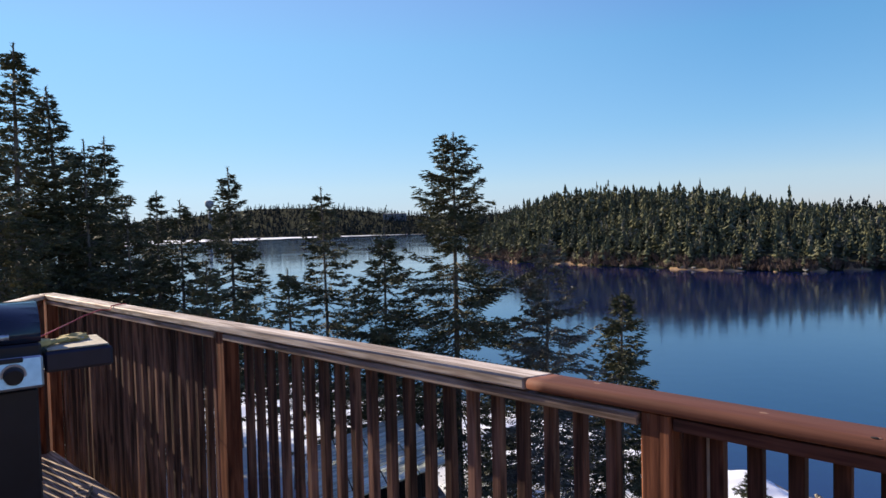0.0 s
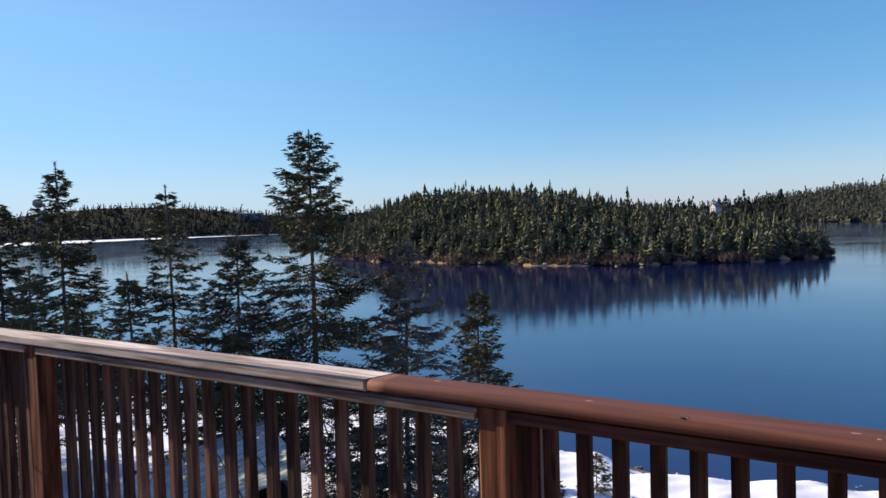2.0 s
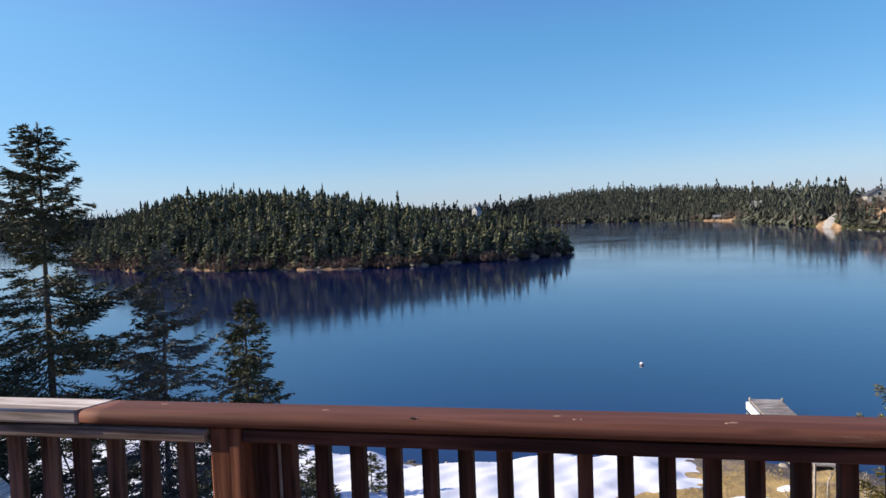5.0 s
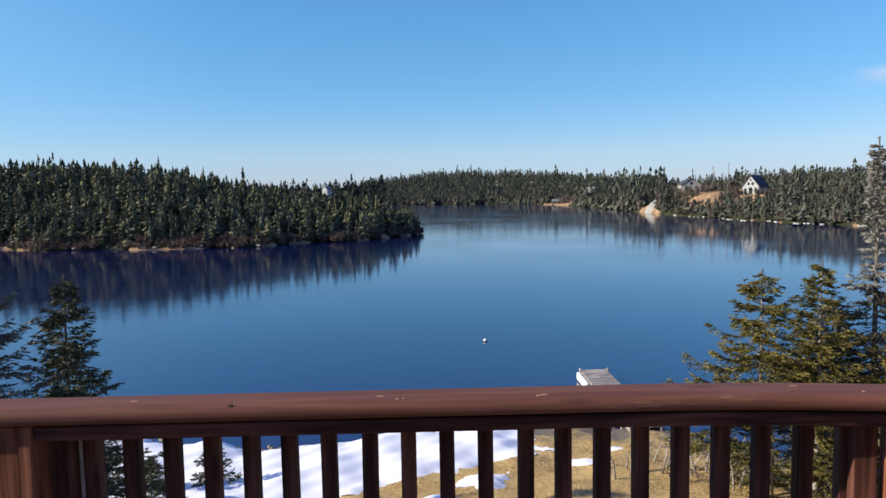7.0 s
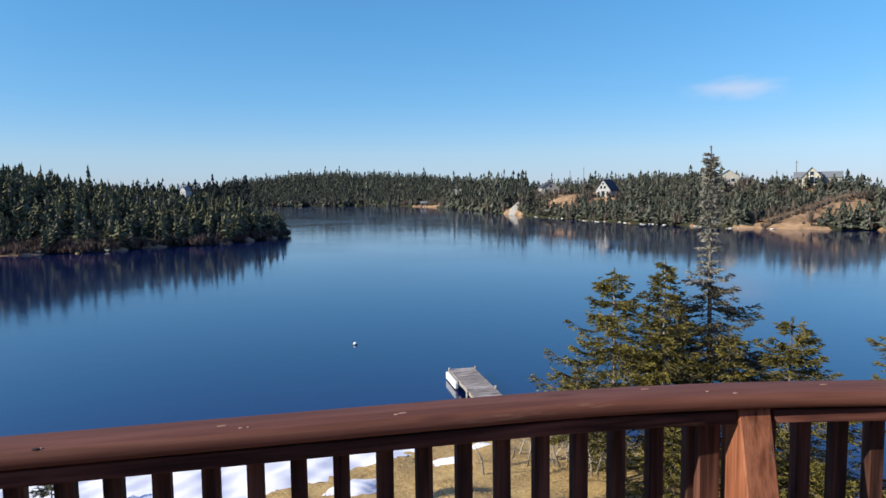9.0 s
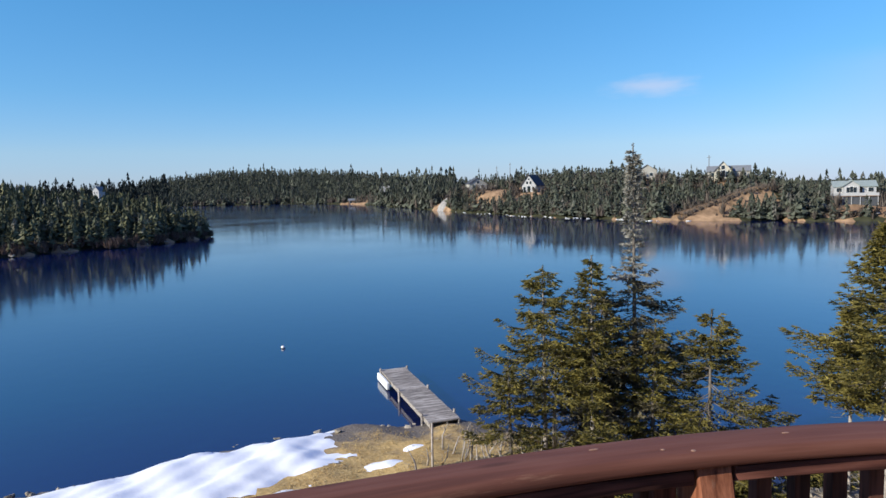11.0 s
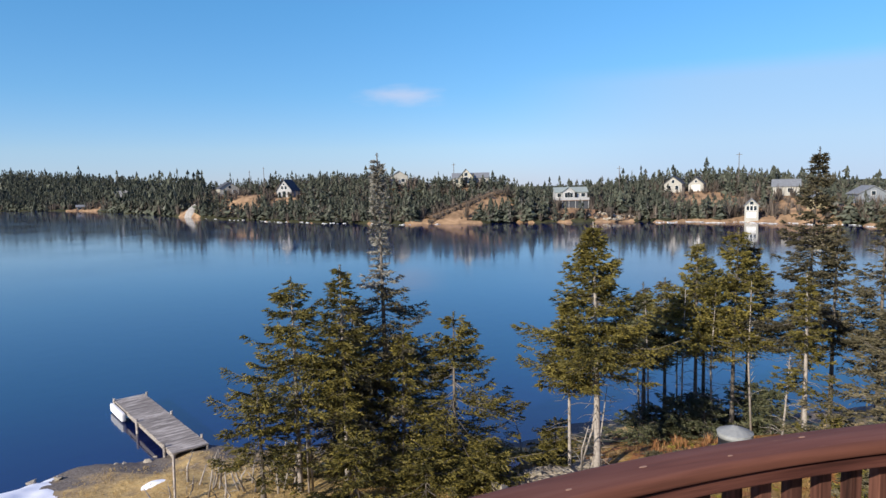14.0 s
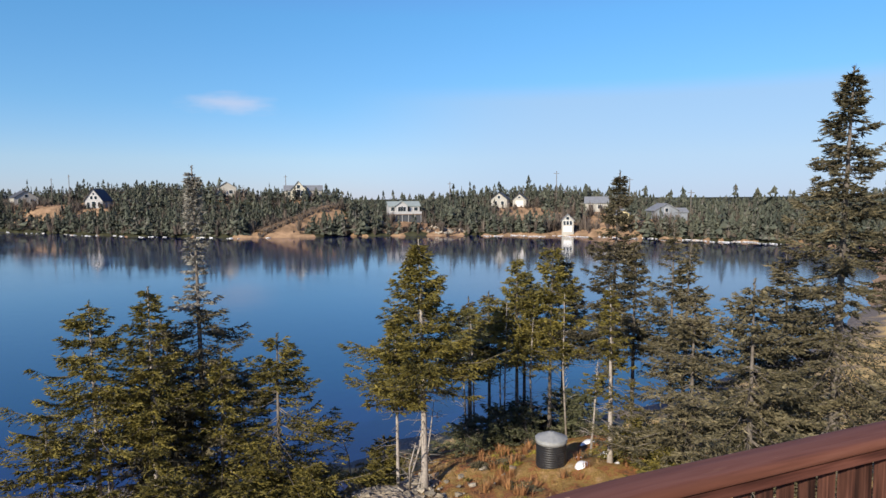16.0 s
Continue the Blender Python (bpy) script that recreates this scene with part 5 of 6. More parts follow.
box(bm, (0.66, 0.05, 0.15), (0, -0.02, 0.925), 0.01, Matrix.Rotation(radians(-12), 4, "X"))
panel = part("control_panel", bm, M["steel"], bbq, "brushed steel control panel")
for x in (-0.2, 0.0, 0.21):
    bm = bmesh.new()
    tube(bm, [(x, -0.05, 0.925), (x, -0.085, 0.918)], [0.042, 0.036], 20)
    part("knob", bm, M["black"], panel)
    bm = bmesh.new()
    tube(bm, [(x, -0.043, 0.925), (x, -0.05, 0.924)], [0.052, 0.052], 24)
    part("ring", bm, M["tin"], panel)
bm = bmesh.new()
box(bm, (0.14, 0.012, 0.022), (0.18, -0.046, 0.992), 0.004)
part("slot", bm, M["black"], panel)
bm = bmesh.new()
box(bm, (0.62, 0.46, 1.02), (0, 0.25, 0.33), 0.01)
part("cabinet", bm, M["grill_black"], bbq)
for x in (-0.27, 0.27):
    for y in (0.06, 0.44):
        bm = bmesh.new()
        tube(bm, [(x - 0.012, y, FLOOR + 0.045), (x + 0.012, y, FLOOR + 0.045)], [0.045, 0.045], 14)
        part("wheel", bm, M["black"], bbq)
for sgn in (1, -1):
    bm = bmesh.new()
    box(bm, (0.3, 0.42, 0.1), (sgn * 0.49, 0.24, 0.95), 0.012)
    shelf = part("side_shelf", bm, M["shelf_blue"], bbq, "dark blue folding side shelf")
    bm = bmesh.new()
    box(bm, (0.27, 0.38, 0.008), (sgn * 0.49, 0.24, 1.006), 0.002)
    part("shelf_top", bm, M["shelf_tan"], shelf, "pale worn shelf top")
brush = thing("grill_brush", "worn yellow wooden grill brush lying on the side shelf", "brush", at=pose(0.58, 3.6, 1.016, 0, 0, 35))
bm = bmesh.new()
box(bm, (0.26, 0.035, 0.02), (0, 0, 0.012), 0.006)
part("handle", bm, M["yellow_rag"], brush)
bm = bmesh.new()
box(bm, (0.08, 0.06, 0.035), (-0.13, 0, 0.02), 0.008)
part("bristles", bm, M["yellow_rag"], brush)
tongs = thing("steel_tongs", "small steel tongs lying on the side shelf", "tongs", at=pose(0.5, 3.6, 1.016, 0, 0, 12))
for a in (-5, 5):
    bm = bmesh.new()
    box(bm, (0.2, 0.014, 0.008), (0.1, 0, 0.008), 0.002, None)
    part("arm", bm, M["steel"], tongs, at=pose(0, 0, 0, 0, 0, a))
pad = bmesh.new()
bmesh.ops.create_icosphere(pad, subdivisions=3, radius=1)
for v in pad.verts:
    v.co *= 1 + 0.5 * noise.noise(v.co * 2.1) + 0.25 * noise.noise(v.co * 5.3)
    v.co = Vector((v.co.x * 0.075, v.co.y * 0.06, max(v.co.z, -0.6) * 0.022 + 0.014))
tagged(part("cleaning_cloth", pad, M["yellow_rag"], at=pose(0.66, 3.66, 1.01, 0, 0, 25)), "crumpled yellow cleaning cloth lying on the side shelf", "cloth")
bm = bmesh.new()
cord_pts = [(0.4, 3.47, 1.06), (0.55, 3.75, 1.045), (0.75, 4.1, 1.04), (0.95, 4.4, 1.05), (1.1, 4.55, 1.062), (1.172, 4.585, 1.05), (1.18, 4.592, 1.075), (1.2, 4.6, 1.077), (1.25, 4.63, 1.078), (1.3, 4.66, 1.074), (1.315, 4.67, 1.05)]
tube(bm, cord_pts, [0.0045] * len(cord_pts), 7)
tagged(part("bungee_cord", bm, M["red_cord"]), "thin red cord tied from the barbecue over the railing", "cord")
for i, (x, y, w, rz) in enumerate(((0.98, 4.75, 0.4, 62), (0.97, 4.28, 0.62, 110), (0.82, 4.55, 0.5, 98))):
    bm = bmesh.new()
    box(bm, (w, 0.09, 0.038), (0, 0, 0), 0.004)
    tagged(part("loose_plank", bm, M["deck"], at=pose(x, y, FLOOR + 0.02, 0, 0, rz)), "short offcut of pale lumber lying on the deck", "plank", "offcuts on the deck")


# ---- the house behind the deck ----
M["siding"] = plain("cream_house_siding", (0.62, 0.58, 0.5), 0.7, 0, 0.06, 3)
bm = bmesh.new()
box(bm, (0.2, 12.0, 5.6), (-2.75, 0.3, -0.2), 0.01)
wall = tagged(part("wall_house", bm, M["siding"]), "cream sided house wall behind the deck", "wall", kind="structure")
for i in range(26):
    bm = bmesh.new()
    box(bm, (0.02, 12.0, 0.105), (-2.645, 0.3, 0.06 + i * 0.1), 0.003, Matrix.Rotation(radians(6), 4, "Y"))
    part("siding_board", bm, M["siding"], wall)
bm = bmesh.new()
for x, y in ((1.0, -1.2), (1.0, 1.5), (1.0, 5.6), (-1.8, -5.2), (-1.8, 3.0), (-0.3, 1.5)):
    box(bm, (0.14, 0.14, 4.8), (x, y, FLOOR - 2.64), 0.004)
part("support_posts", bm, M["post"], deck)
bm = bmesh.new()
for y in (-1.2, 1.5, 2.9):
    box(bm, (3.4, 0.09, 0.2), (-0.6, y, FLOOR - 0.145), 0.004)
part("joists", bm, M["post"], deck)


# ---- buildings of the far shore ----
M["house_white"] = plain("white_clapboard", (0.4, 0.395, 0.385), 0.7, 0, 0.06, 1.5)
M["house_cream"] = plain("cream_clapboard", (0.52, 0.48, 0.38), 0.7, 0, 0.06, 1.5)
M["house_grey"] = plain("grey_clapboard", (0.22, 0.24, 0.26), 0.7, 0, 0.08, 1.5)
M["house_beige"] = plain("beige_clapboard", (0.38, 0.36, 0.31), 0.7, 0, 0.08, 1.5)
M["house_brown"] = plain("brown_boards", (0.2, 0.12, 0.07), 0.8, 0, 0.2, 1.5)
M["house_yellow"] = plain("yellow_clapboard", (0.6, 0.5, 0.28), 0.7, 0, 0.06, 1.5)
M["roof_grey"] = plain("grey_shingles", (0.19, 0.2, 0.21), 0.9, 0, 0.2, 2)
M["roof_green"] = plain("grey_green_shingles", (0.27, 0.31, 0.29), 0.9, 0, 0.15, 2)
M["roof_dark"] = plain("dark_shingles", (0.06, 0.065, 0.075), 0.9, 0, 0.2, 2)
M["dark_grey"] = plain("dark_grey_boards", (0.14, 0.15, 0.17), 0.8, 0, 0.15, 0.5)
M["glass"] = plain("dark_window_glass", (0.02, 0.03, 0.04), 0.08, 0, 0.1)


def prism(bm, w, d, base, eaves, ridge, along):
    """Walls under a gable roof; along: the ridge runs along x or y."""
    hw, hd = w / 2, d / 2
    if along == "y":
        sec = [(-hw, base), (hw, base), (hw, eaves), (0, ridge), (-hw, eaves)]
        a = [bm.verts.new((x, -hd, z)) for x, z in sec]
        b = [bm.verts.new((x, hd, z)) for x, z in sec]
    else:
        sec = [(-hd, base), (hd, base), (hd, eaves), (0, ridge), (-hd, eaves)]
        a = [bm.verts.new((-hw, y, z)) for y, z in sec]
        b = [bm.verts.new((hw, y, z)) for y, z in sec]
    n = len(sec)
    bm.faces.new(a)
    bm.faces.new(b[::-1])
    for i in range(n):
        bm.faces.new((a[i], b[i], b[(i + 1) % n], a[(i + 1) % n]))
    bmesh.ops.recalc_face_normals(bm, faces=bm.faces)


def gable_roof(bm, w, d, eaves, ridge, along, over=0.35, thick=0.18):
    span = (w if along == "y" else d) / 2
    run = (d if along == "y" else w) / 2 + over
    slope = (ridge - eaves) / span
    e = span + over
    sec = [(-e, eaves - slope * over + 0.02), (0, ridge + 0.02), (e, eaves - slope * over + 0.02), (e, eaves - slope * over + 0.02 + thick), (0, ridge + 0.02 + thick * 1.2), (-e, eaves - slope * over + 0.02 + thick)]
    place = (lambda s, t, z: (s, t, z)) if along == "y" else (lambda s, t, z: (t, s, z))
    a = [bm.verts.new(place(s, -run, z)) for s, z in sec]
    b = [bm.verts.new(place(s, run, z)) for s, z in sec]
    bm.faces.new(a)
    bm.faces.new(b[::-1])
    for i in range(6):
        bm.faces.new((a[i], b[i], b[(i + 1) % 6], a[(i + 1) % 6]))
    bmesh.ops.recalc_face_normals(bm, faces=bm.faces)


def house(x, y, w, d, eaves, ridge, wall_mat, roof_mat, label, along="y", windows=(), turn=0.0, name="house", category="house", base=-1.2, z=None, door=None):
    """A house that shows its front (local -y) to the lake. windows: x, z, width, height on the front."""
    az = math.degrees(math.atan2(-x, y))
    z0 = float(ground_height(x, y)) if z is None else z
    root = thing(name, label, category, "houses on the far shore", pose(x, y, z0, 0, 0, az + turn) @ Matrix.Scale(0.81, 4))
    bm = bmesh.new()
    prism(bm, w, d, base, eaves, ridge, along)
    part("wall", bm, wall_mat, root)
    bm = bmesh.new()
    gable_roof(bm, w, d, eaves, ridge, along)
    part("roof", bm, roof_mat, root)
    if door:
        bm = bmesh.new()
        box(bm, (door[2], 0.1, door[3]), (door[0], -d / 2 - 0.03, door[1]), 0.01)
        part("overhead_door", bm, M["white_paint"], root, "white overhead door")
    for wx, wz, ww, wh in windows:
        bm = bmesh.new()
        box(bm, (ww + 0.16, 0.08, wh + 0.16), (wx, -d / 2 - 0.02, wz), 0.01)
        win = part("window", bm, M["white_paint"], root)
        bm = bmesh.new()
        box(bm, (ww, 0.03, wh), (wx, -d / 2 - 0.065, wz), 0.0)
        part("pane", bm, M["glass"], win)
    return root


W, C, G, B = M["house_white"], M["house_cream"], M["house_grey"], M["house_beige"]
house(371.3, -91.5, 7.5, 6, 2.8, 4.8, W, M["roof_grey"], "small white shed with a low roof among trees", "y", [(1.5, 1.4, 1.2, 1.2)], base=-6, z=1.5)
house(418.3, -82.7, 9, 5, 2.4, 3.6, M["house_brown"], M["roof_grey"], "low brown boathouse at the water's edge", "x", [(-2.5, 1.1, 2.2, 1.6)], z=WATER + 0.5)
house(238.3, -95.6, 8.5, 7, 3.0, 5.6, B, M["roof_dark"], "small beige house with a dark roof", "y", [(-2.2, 1.5, 1.4, 1.4), (2.2, 1.5, 1.4, 1.4), (0, 3.6, 1.2, 1.2)], 15)
house(200, -101, 6.2, 9, 2.6, 6.6, W, M["roof_dark"], "white gabled house with tall gable windows and a dark roof", "y",
      [(-1.9, 1.3, 1.0, 1.3), (0, 1.3, 1.4, 1.8), (1.9, 1.3, 1.0, 1.3), (-0.75, 3.6, 0.9, 1.2), (0.75, 3.6, 0.9, 1.2), (0, 5.0, 0.7, 0.8)], -22)
house(162.7, -119.3, 6.5, 6, 2.8, 4.8, B, M["roof_grey"], "beige house half hidden behind trees", "y", [(-1.4, 1.4, 1.2, 1.2), (1.4, 1.4, 1.2, 1.2)])
house(141.8, -129.8, 12.8, 6, 2.6, 4.2, B, M["roof_grey"], "long beige house with side wings", "x", [(-4.6, 1.5, 1.4, 1.3), (4.6, 1.5, 1.4, 1.3)])
house(140.4, -126.7, 5.2, 4.5, 2.7, 5.6, M["house_cream"], M["roof_grey"], "cream gabled front with tall window wall", "y", [(-1.3, 1.5, 1.0, 1.9), (0, 1.7, 1.2, 2.2), (1.3, 1.5, 1.0, 1.9), (0, 3.8, 1.1, 1.2)], z=2.4)
lodge = house(106, -130.7, 9.6, 6.5, 2.4, 3.7, W, M["roof_green"], "white house with a grey-green roof and a veranda", "x", [(-3.6, 1.5, 1.2, 1.1), (-1.3, 1.5, 0.9, 1.5), (0, 1.5, 0.9, 1.5), (1.3, 1.5, 0.9, 1.5), (3.6, 1.5, 1.2, 1.1)], 8, base=-0.2, z=-1.9)
# a dark box fills the space under the house and the veranda
for nm, mat, size, c in (("veranda_floor", M["house_brown"], (10.2, 2.4, 0.18), (0, -4.4, -0.1)), ("veranda_rail", W, (10.2, 0.08, 0.75), (0, -5.55, 0.35)), ("basement_wall", M["roof_dark"], (9.6, 8.3, 2.6), (0, -1.1, -1.55))):
    bm = bmesh.new()
    box(bm, size, c, 0.01)
    part(nm, bm, mat, lodge)
for i in range(6):
    bm = bmesh.new()
    box(bm, (0.16, 0.16, 2.4), (-4.9 + i * 1.96, -5.45, -1.35), 0.01)
    part("veranda_post", bm, W, lodge)
house(104.5, -128.2, 3.6, 3.0, 2.6, 3.9, W, M["roof_green"], "small white gable over the veranda", "y", [(-0.8, 1.5, 0.8, 1.4), (0.0, 1.6, 0.7, 1.6), (0.8, 1.5, 0.8, 1.4)], 8, z=-1.9, base=-0.2)
house(94.4, -159.8, 5.5, 6, 2.7, 4.9, B, M["roof_dark"], "beige gabled house on the slope", "y", [(-1.2, 1.4, 1.0, 1.3), (1.2, 1.4, 1.0, 1.3), (0, 3.4, 0.9, 1.0)], -10)
house(90.7, -164.5, 4.6, 6, 2.4, 4.4, B, M["roof_dark"], "garage with a wide white door", "y", [(0, 3.2, 0.8, 0.7)], -6, "garage", "garage", door=(0, 1.1, 2.6, 2.0))
house(63.2, -136.7, 3.2, 4.0, 3.3, 4.9, B, M["roof_grey"], "narrow white two-storey boathouse at the water", "y", [(-0.85, 2.6, 0.65, 1.1), (0.0, 2.6, 0.65, 1.1), (0.85, 2.6, 0.65, 1.1), (0, 3.9, 0.9, 0.8)], 0, "boathouse", "boathouse", door=(0, 0.9, 2.2, 1.5))
house(67.2, -162.7, 7.0, 6, 2.6, 4.4, B, M["roof_grey"], "beige house behind the tall spruce", "x", [(-2.0, 1.4, 1.2, 1.2), (1.0, 1.4, 1.2, 1.2)])
house(52.4, -141, 3.0, 4.0, 2.6, 3.7, M["house_yellow"], M["roof_grey"], "small yellow shed with a grey roof", "y", [], 18, "yellow_shed", "shed")
house(45.3, -146.7, 6.2, 7, 2.3, 4.0, G, M["roof_grey"], "grey house with a white window", "y", [(0.0, 2.4, 0.9, 1.0)], 20)
house(41.9, -147.9, 3.0, 4, 1.9, 2.8, G, M["roof_grey"], "low grey side building", "x", [], 20)
# houses that look over the island's trees
for hx, hy, hz in ((543, 134, 3.9), (553, 85.2, 3.6)):
    house(hx, hy, 7, 8, 4.0, 7.5, W, M["roof_grey"], "white gabled house among distant trees", "y", [(-1.6, 2, 1.2, 1.6), (1.6, 2, 1.2, 1.6)], -45, z=hz, base=-8)
house(673, 741, 44, 12, 11, 12.0, M["dark_grey"], M["roof_dark"], "long dark grey building above the far bay", "x", [(-14, 7, 8, 3), (-2, 7, 8, 3), (10, 7, 8, 3)], base=-6)

tower = thing("water_tower", "grey mushroom-shaped water tower above distant woods", "water tower", at=pose(455, 900, float(ground_height(455, 900))))
bm = bmesh.new()
tube(bm, [(0, 0, -2), (0, 0, 32)], [2.6, 2.0], 14)
part("stem", bm, M["house_grey"], tower)
bm = bmesh.new()
tube(bm, [(0, 0, 31), (0, 0, 35), (0, 0, 41), (0, 0, 42.5)], [2.2, 6.0, 6.3, 3.0], 20)
part("tank", bm, M["house_grey"], tower)

# poles on the far shore
for px, py, h in ((232.7, -102, 9), (227.9, -105.4, 10), (160.1, -139.2, 10), (40.7, -152.5, 7), (59.7, -166.2, 9), (82, -169.7, 10), (106.9, -152.9, 9)):
    pole = thing("utility_pole", "thin grey wooden utility pole on the far shore", "pole", "utility poles", pose(px, py, float(ground_height(px, py))))
    bm = bmesh.new()
    tube(bm, [(0, 0, -0.5), (0, 0, h)], [0.13, 0.09], 8)
    part("shaft", bm, M["bark"], pole)
    bm = bmesh.new()
    box(bm, (1.6, 0.1, 0.12), (0, 0, h - 0.6), 0.01)
    part("crossarm", bm, M["bark"], pole)

# ramp and terraces of the far shore
M["gravel"] = plain("pale_gravel", (0.33, 0.31, 0.28), 0.95, 0, 0.2, 1.2)
def path_strip(name, label, pts, width, mat, lift=0.12):
    bm = bmesh.new()
    rows = []
    for i, (x, y) in enumerate(pts):
        a, b = pts[max(i - 1, 0)], pts[min(i + 1, len(pts) - 1)]
        d = Vector((b[0] - a[0], b[1] - a[1])).normalized()
        w = width * (1 + 0.15 * math.sin(i * 2.3))
        row = []
        for s in (-0.5, -0.25, 0, 0.25, 0.5):
            qx, qy = x - d.y * w * s, y + d.x * w * s
            row.append(bm.verts.new((qx, qy, float(ground_height(qx, qy)) + (lift if abs(s) < 0.5 else -1.5))))
        rows.append(row)
    for r, s in zip(rows, rows[1:]):
        for k in range(4):
            bm.faces.new((r[k], r[k + 1], s[k + 1], s[k]))
    for f in bm.faces:
        f.smooth = True
    bmesh.ops.recalc_face_normals(bm, faces=bm.faces)
    return tagged(part(name, bm, mat), label, "path", kind="structure")


path_strip("road", "pale gravel boat ramp running down to the far shore", [(229.5 + 0.97 * i, -75.7 - 0.68 * i) for i in range(23)], 6.5, M["gravel"], 0.3)
def straw_material():
    m, n, l, b = material("straw_coloured_bank", 0.95, 0, 0.02)
    v = coords(n, l)
    broad, fine = noise_node(n, l, v, 0.35, 5, 0.7), noise_node(n, l, v, 2.2, 5, 0.75)
    c = ramp_node(n, l, broad, [(0.35, (0.12, 0.085, 0.055)), (0.5, (0.28, 0.19, 0.115)), (0.68, (0.39, 0.29, 0.19))])
    f = ramp_node(n, l, fine, [(0.35, (0.4, 0.38, 0.36)), (0.6, (1, 1, 1))])
    l.new(mix_node(n, l, 1.0, c, f, "MULTIPLY"), b.inputs["Base Color"])
    bump_node(n, l, b, fine, 1.0, 0.4)
    return m


M["straw"] = straw_material()
path_strip("road", "straw-coloured bare bank slanting up from the far shore", [(-math.sin(a) * r, math.cos(a) * r) for a, r, z in BANK], 5.5, M["straw"], 0.4)
bank_x, bank_y = [], []
for a, r, z in BANK:
    for k in range(9):
        d = float(rng.choice((-1, 1))) * float(rng.uniform(1.2, 3.4))
        q = a + float(rng.normal(0, 0.004))
        bank_x.append(-math.sin(q) * (r + d))
        bank_y.append(math.cos(q) * (r + d))
bank_h = rng.uniform(0.4, 1.3, len(bank_x))
scatter("bank_brush", bushes, np.array(bank_x), np.array(bank_y), bank_h, bank_h * 1.4, M["brush"], rng, "sparse brown brush on the straw-coloured bank", "brush", -0.1)
for i in range(3):
    bm = bmesh.new()
    box(bm, (9.5 - i * 1.2, 0.7, 0.9), (0, 0, 0), 0.06)
    cx, cy = 100.5 - i * 1.73, -125.9 + i * 1.78
    tagged(part("terrace_wall", bm, M["house_brown"], at=pose(cx, cy, float(ground_height(cx, cy)) + 0.2, 0, 0, -145)), "low brown retaining wall below the white house", "retaining wall", "terraces")
for i in range(40):
    stone(91.1 + random.gauss(0, 3.2), -127 + random.gauss(0, 2.6), random.uniform(0.3, 0.8), "pale_stone", "pale boulder in a rock bank on the far shore", "far boulders")


def ice_rim(name, label, az0, az1, n, s0, s1, back):
    vs, fs, base = [], [], 0
    ico = STONES["pale_stone"][0]
    v0 = np.array([v.co[:] for v in ico.vertices])
    f0 = np.array([p.vertices[:] for p in ico.polygons])
    for i in range(n):
        az = radians(rng.uniform(az0, az1))
        sh = float(knots(math.degrees(az), FAR))
        r = sh * (1 + 0.012 * math.sin(math.degrees(az) * 1.7) + 0.006 * math.sin(math.degrees(az) * 5.1)) + rng.uniform(-back, back)
        s = rng.uniform(s0, s1)
        a = rng.uniform(0, 6.28)
        c, k = math.cos(a), math.sin(a)
        p = v0 * np.array([s * rng.uniform(1, 2.6), s, s * 0.45])
        p = np.stack([p[:, 0] * c - p[:, 1] * k, p[:, 0] * k + p[:, 1] * c, p[:, 2]], -1)
        vs.append(p + np.array([-math.sin(az) * r, math.cos(az) * r, WATER + 0.08]))
        fs.append(f0 + base)
        base += len(v0)
    return tagged(part_mesh(name, np_mesh(name, np.concatenate(vs), np.concatenate(fs)), M["snow"]), label, "ice", kind="stuff")


ice_rim("shore_ice", "white broken ice along the far shore", -172, -148, 230, 0.12, 0.36, 0.5)
ice_rim("shore_ice", "white broken ice along the far shore", -132, -108, 55, 0.15, 0.5, 0.5)
bm = bmesh.new()
inner, outer = [], []
for i in range(60):
    az = radians(-18 - 30 * i / 59)
    t = i / 59
    r0 = 440 + 400 * t ** 0.6 + 12 * math.sin(i * 1.3) + 8 * math.sin(i * 0.45)
    r1 = r0 + 420 * (1 - t) + 14
    inner.append(bm.verts.new((-math.sin(az) * r0, math.cos(az) * r0, WATER + 0.06)))
    outer.append(bm.verts.new((-math.sin(az) * r1, math.cos(az) * r1, WATER + 0.06)))
for i in range(59):
    bm.faces.new((inner[i], inner[i + 1], outer[i + 1], outer[i]))
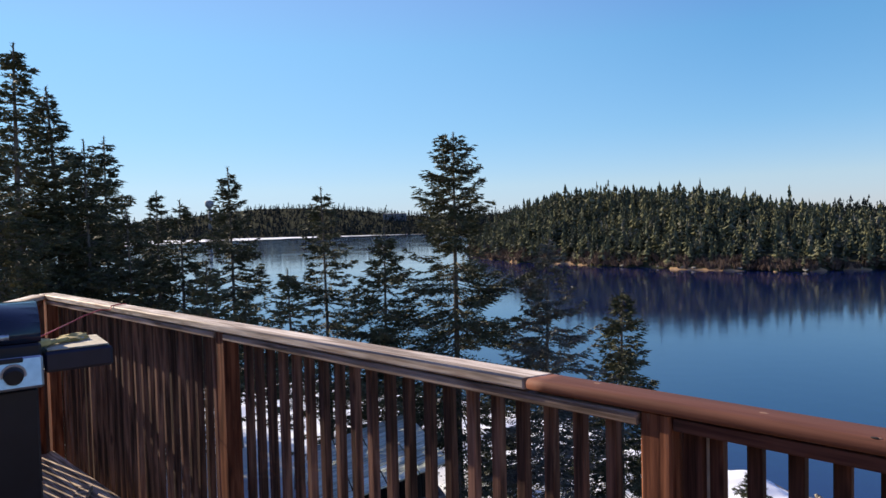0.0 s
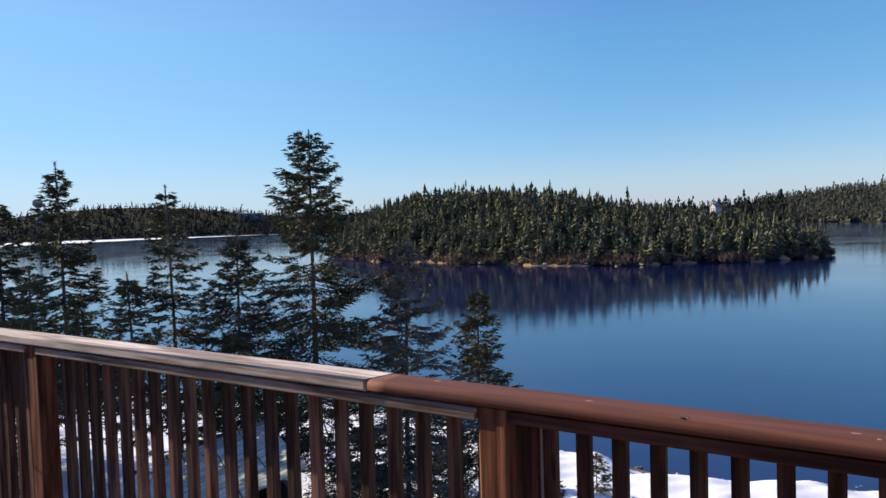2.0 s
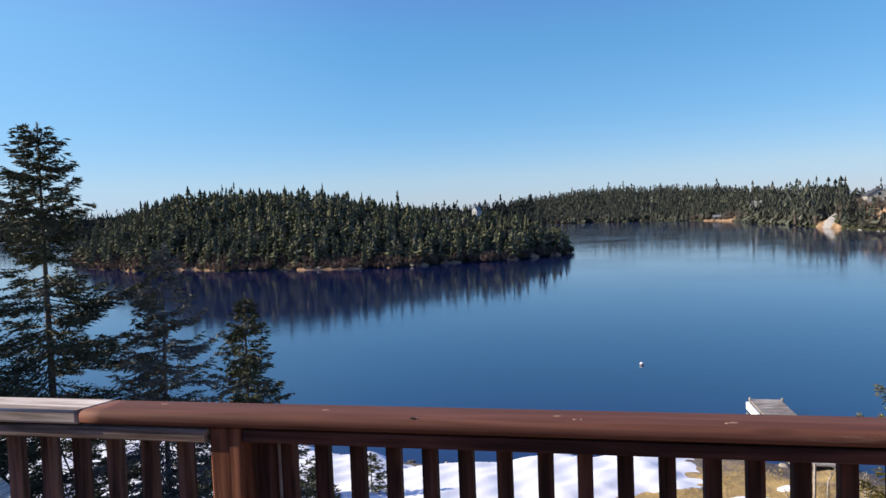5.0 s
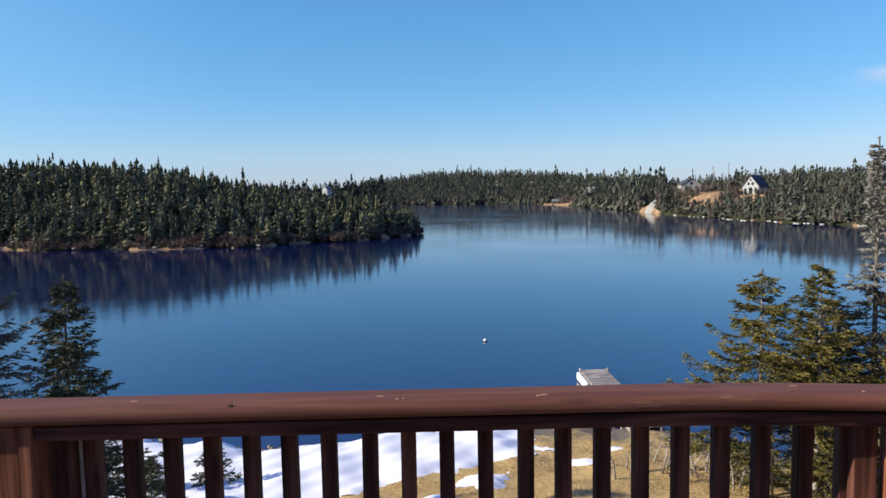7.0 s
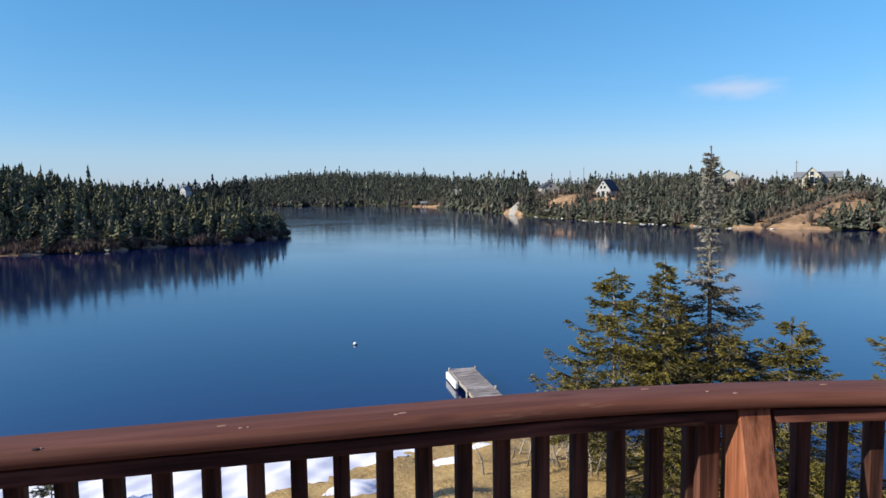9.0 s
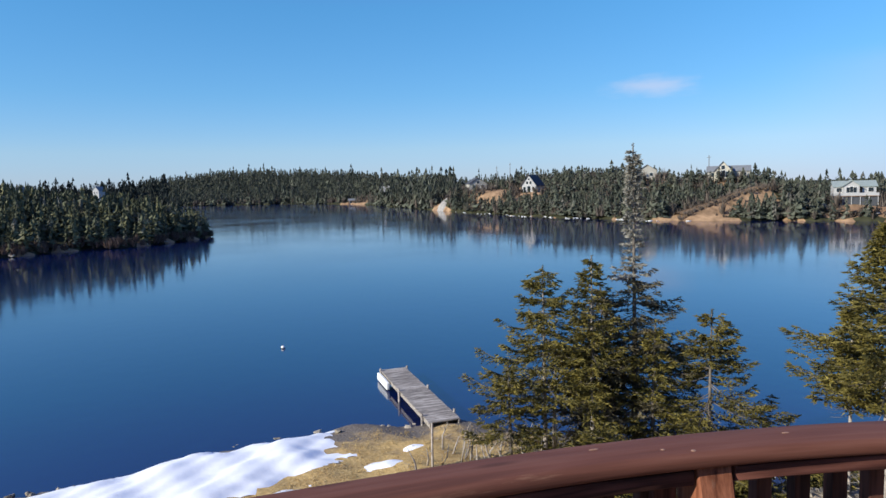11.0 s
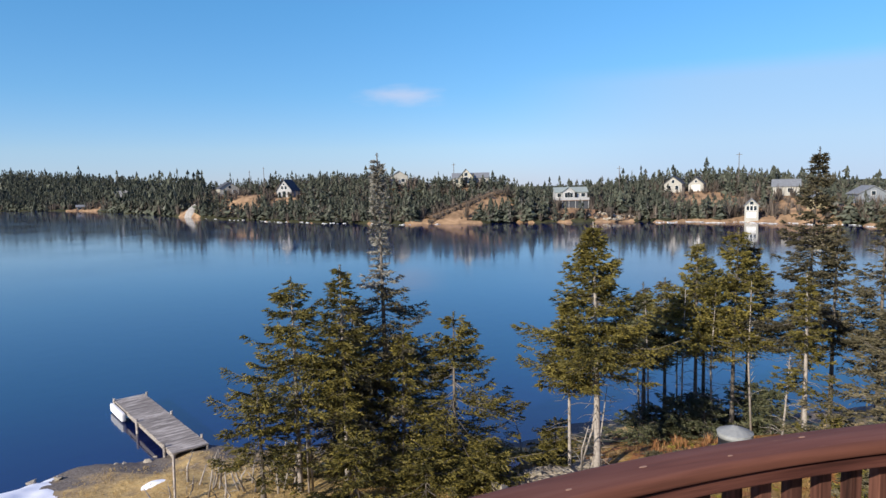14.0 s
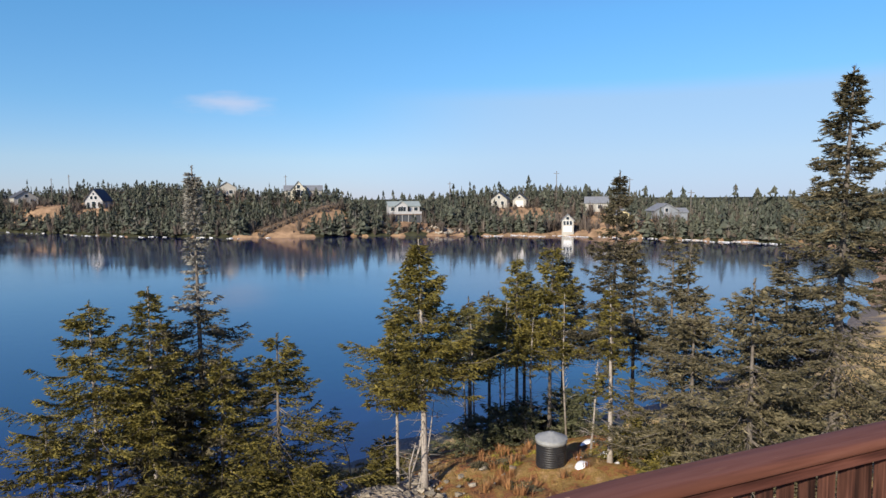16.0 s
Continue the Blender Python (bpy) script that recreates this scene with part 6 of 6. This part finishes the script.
bmesh.ops.recalc_face_normals(bm, faces=bm.faces)
tagged(part("lake_ice", bm, M["snow"]), "white sheet of thin ice across the far bay", "ice", kind="structure")


# ---- knots and scuffs on the cap, and the fillers beside the posts ----
M["knot"] = plain("dark_knot_hole", (0.015, 0.01, 0.008), 0.9, 0, 0.2)
M["scuff"] = plain("pale_scuffed_wood", (0.33, 0.19, 0.125), 0.8, 0, 0.3, 60)
for y, o, mat, sx, sy in ((0.177, -0.0075, "knot", 0.006, 0.009), (0.168, -0.0065, "scuff", 0.003, 0.004), (-0.21, 0.012, "scuff", 0.004, 0.006), (-0.225, 0.013, "scuff", 0.003, 0.004), (-0.545, 0.013, "scuff", 0.005, 0.007), (-0.56, 0.018, "scuff", 0.005, 0.011), (-0.17, 0.035, "scuff", 0.004, 0.012), (0.42, 0.04, "scuff", 0.004, 0.012), (0.9, 0.06, "scuff", 0.004, 0.014),
                          (-1.17, 0.06, "scuff", 0.003, 0.012), (-1.31, 0.02, "scuff", 0.004, 0.005), (-1.37, 0.0, "scuff", 0.005, 0.006), (-1.62, 0.05, "scuff", 0.003, 0.01), (-1.9, 0.02, "scuff", 0.004, 0.009), (-2.12, 0.045, "scuff", 0.004, 0.012), (-2.35, 0.02, "scuff", 0.003, 0.008), (-2.6, 0.06, "scuff", 0.004, 0.01)):
    bm = bmesh.new()
    bmesh.ops.create_icosphere(bm, subdivisions=2, radius=1, matrix=Matrix.Diagonal((sx, sy, 0.0022, 1)))
    part("knot", bm, M[mat], front, at=rail_pose(BEND_Y - y, o, 1.0698))
for y in (0.61, -1.337):
    bm = bmesh.new()
    box(bm, (0.03, 0.055, 1.4), (0, 0, 0), 0.003)
    part("filler_board", bm, M["baluster_shaded"], front, at=rail_pose(BEND_Y - y, 0.07, 0.295))
# narrow pale strip at the filler board's edge
bm = bmesh.new()
box(bm, (0.02, 0.012, 1.1), (0, 0, 0), 0.002)
part("pale_strip", bm, M["pale_bark"], front, "thin pale upright strip beside the filler board", rail_pose(BEND_Y - 0.581, 0.095, 0.44))
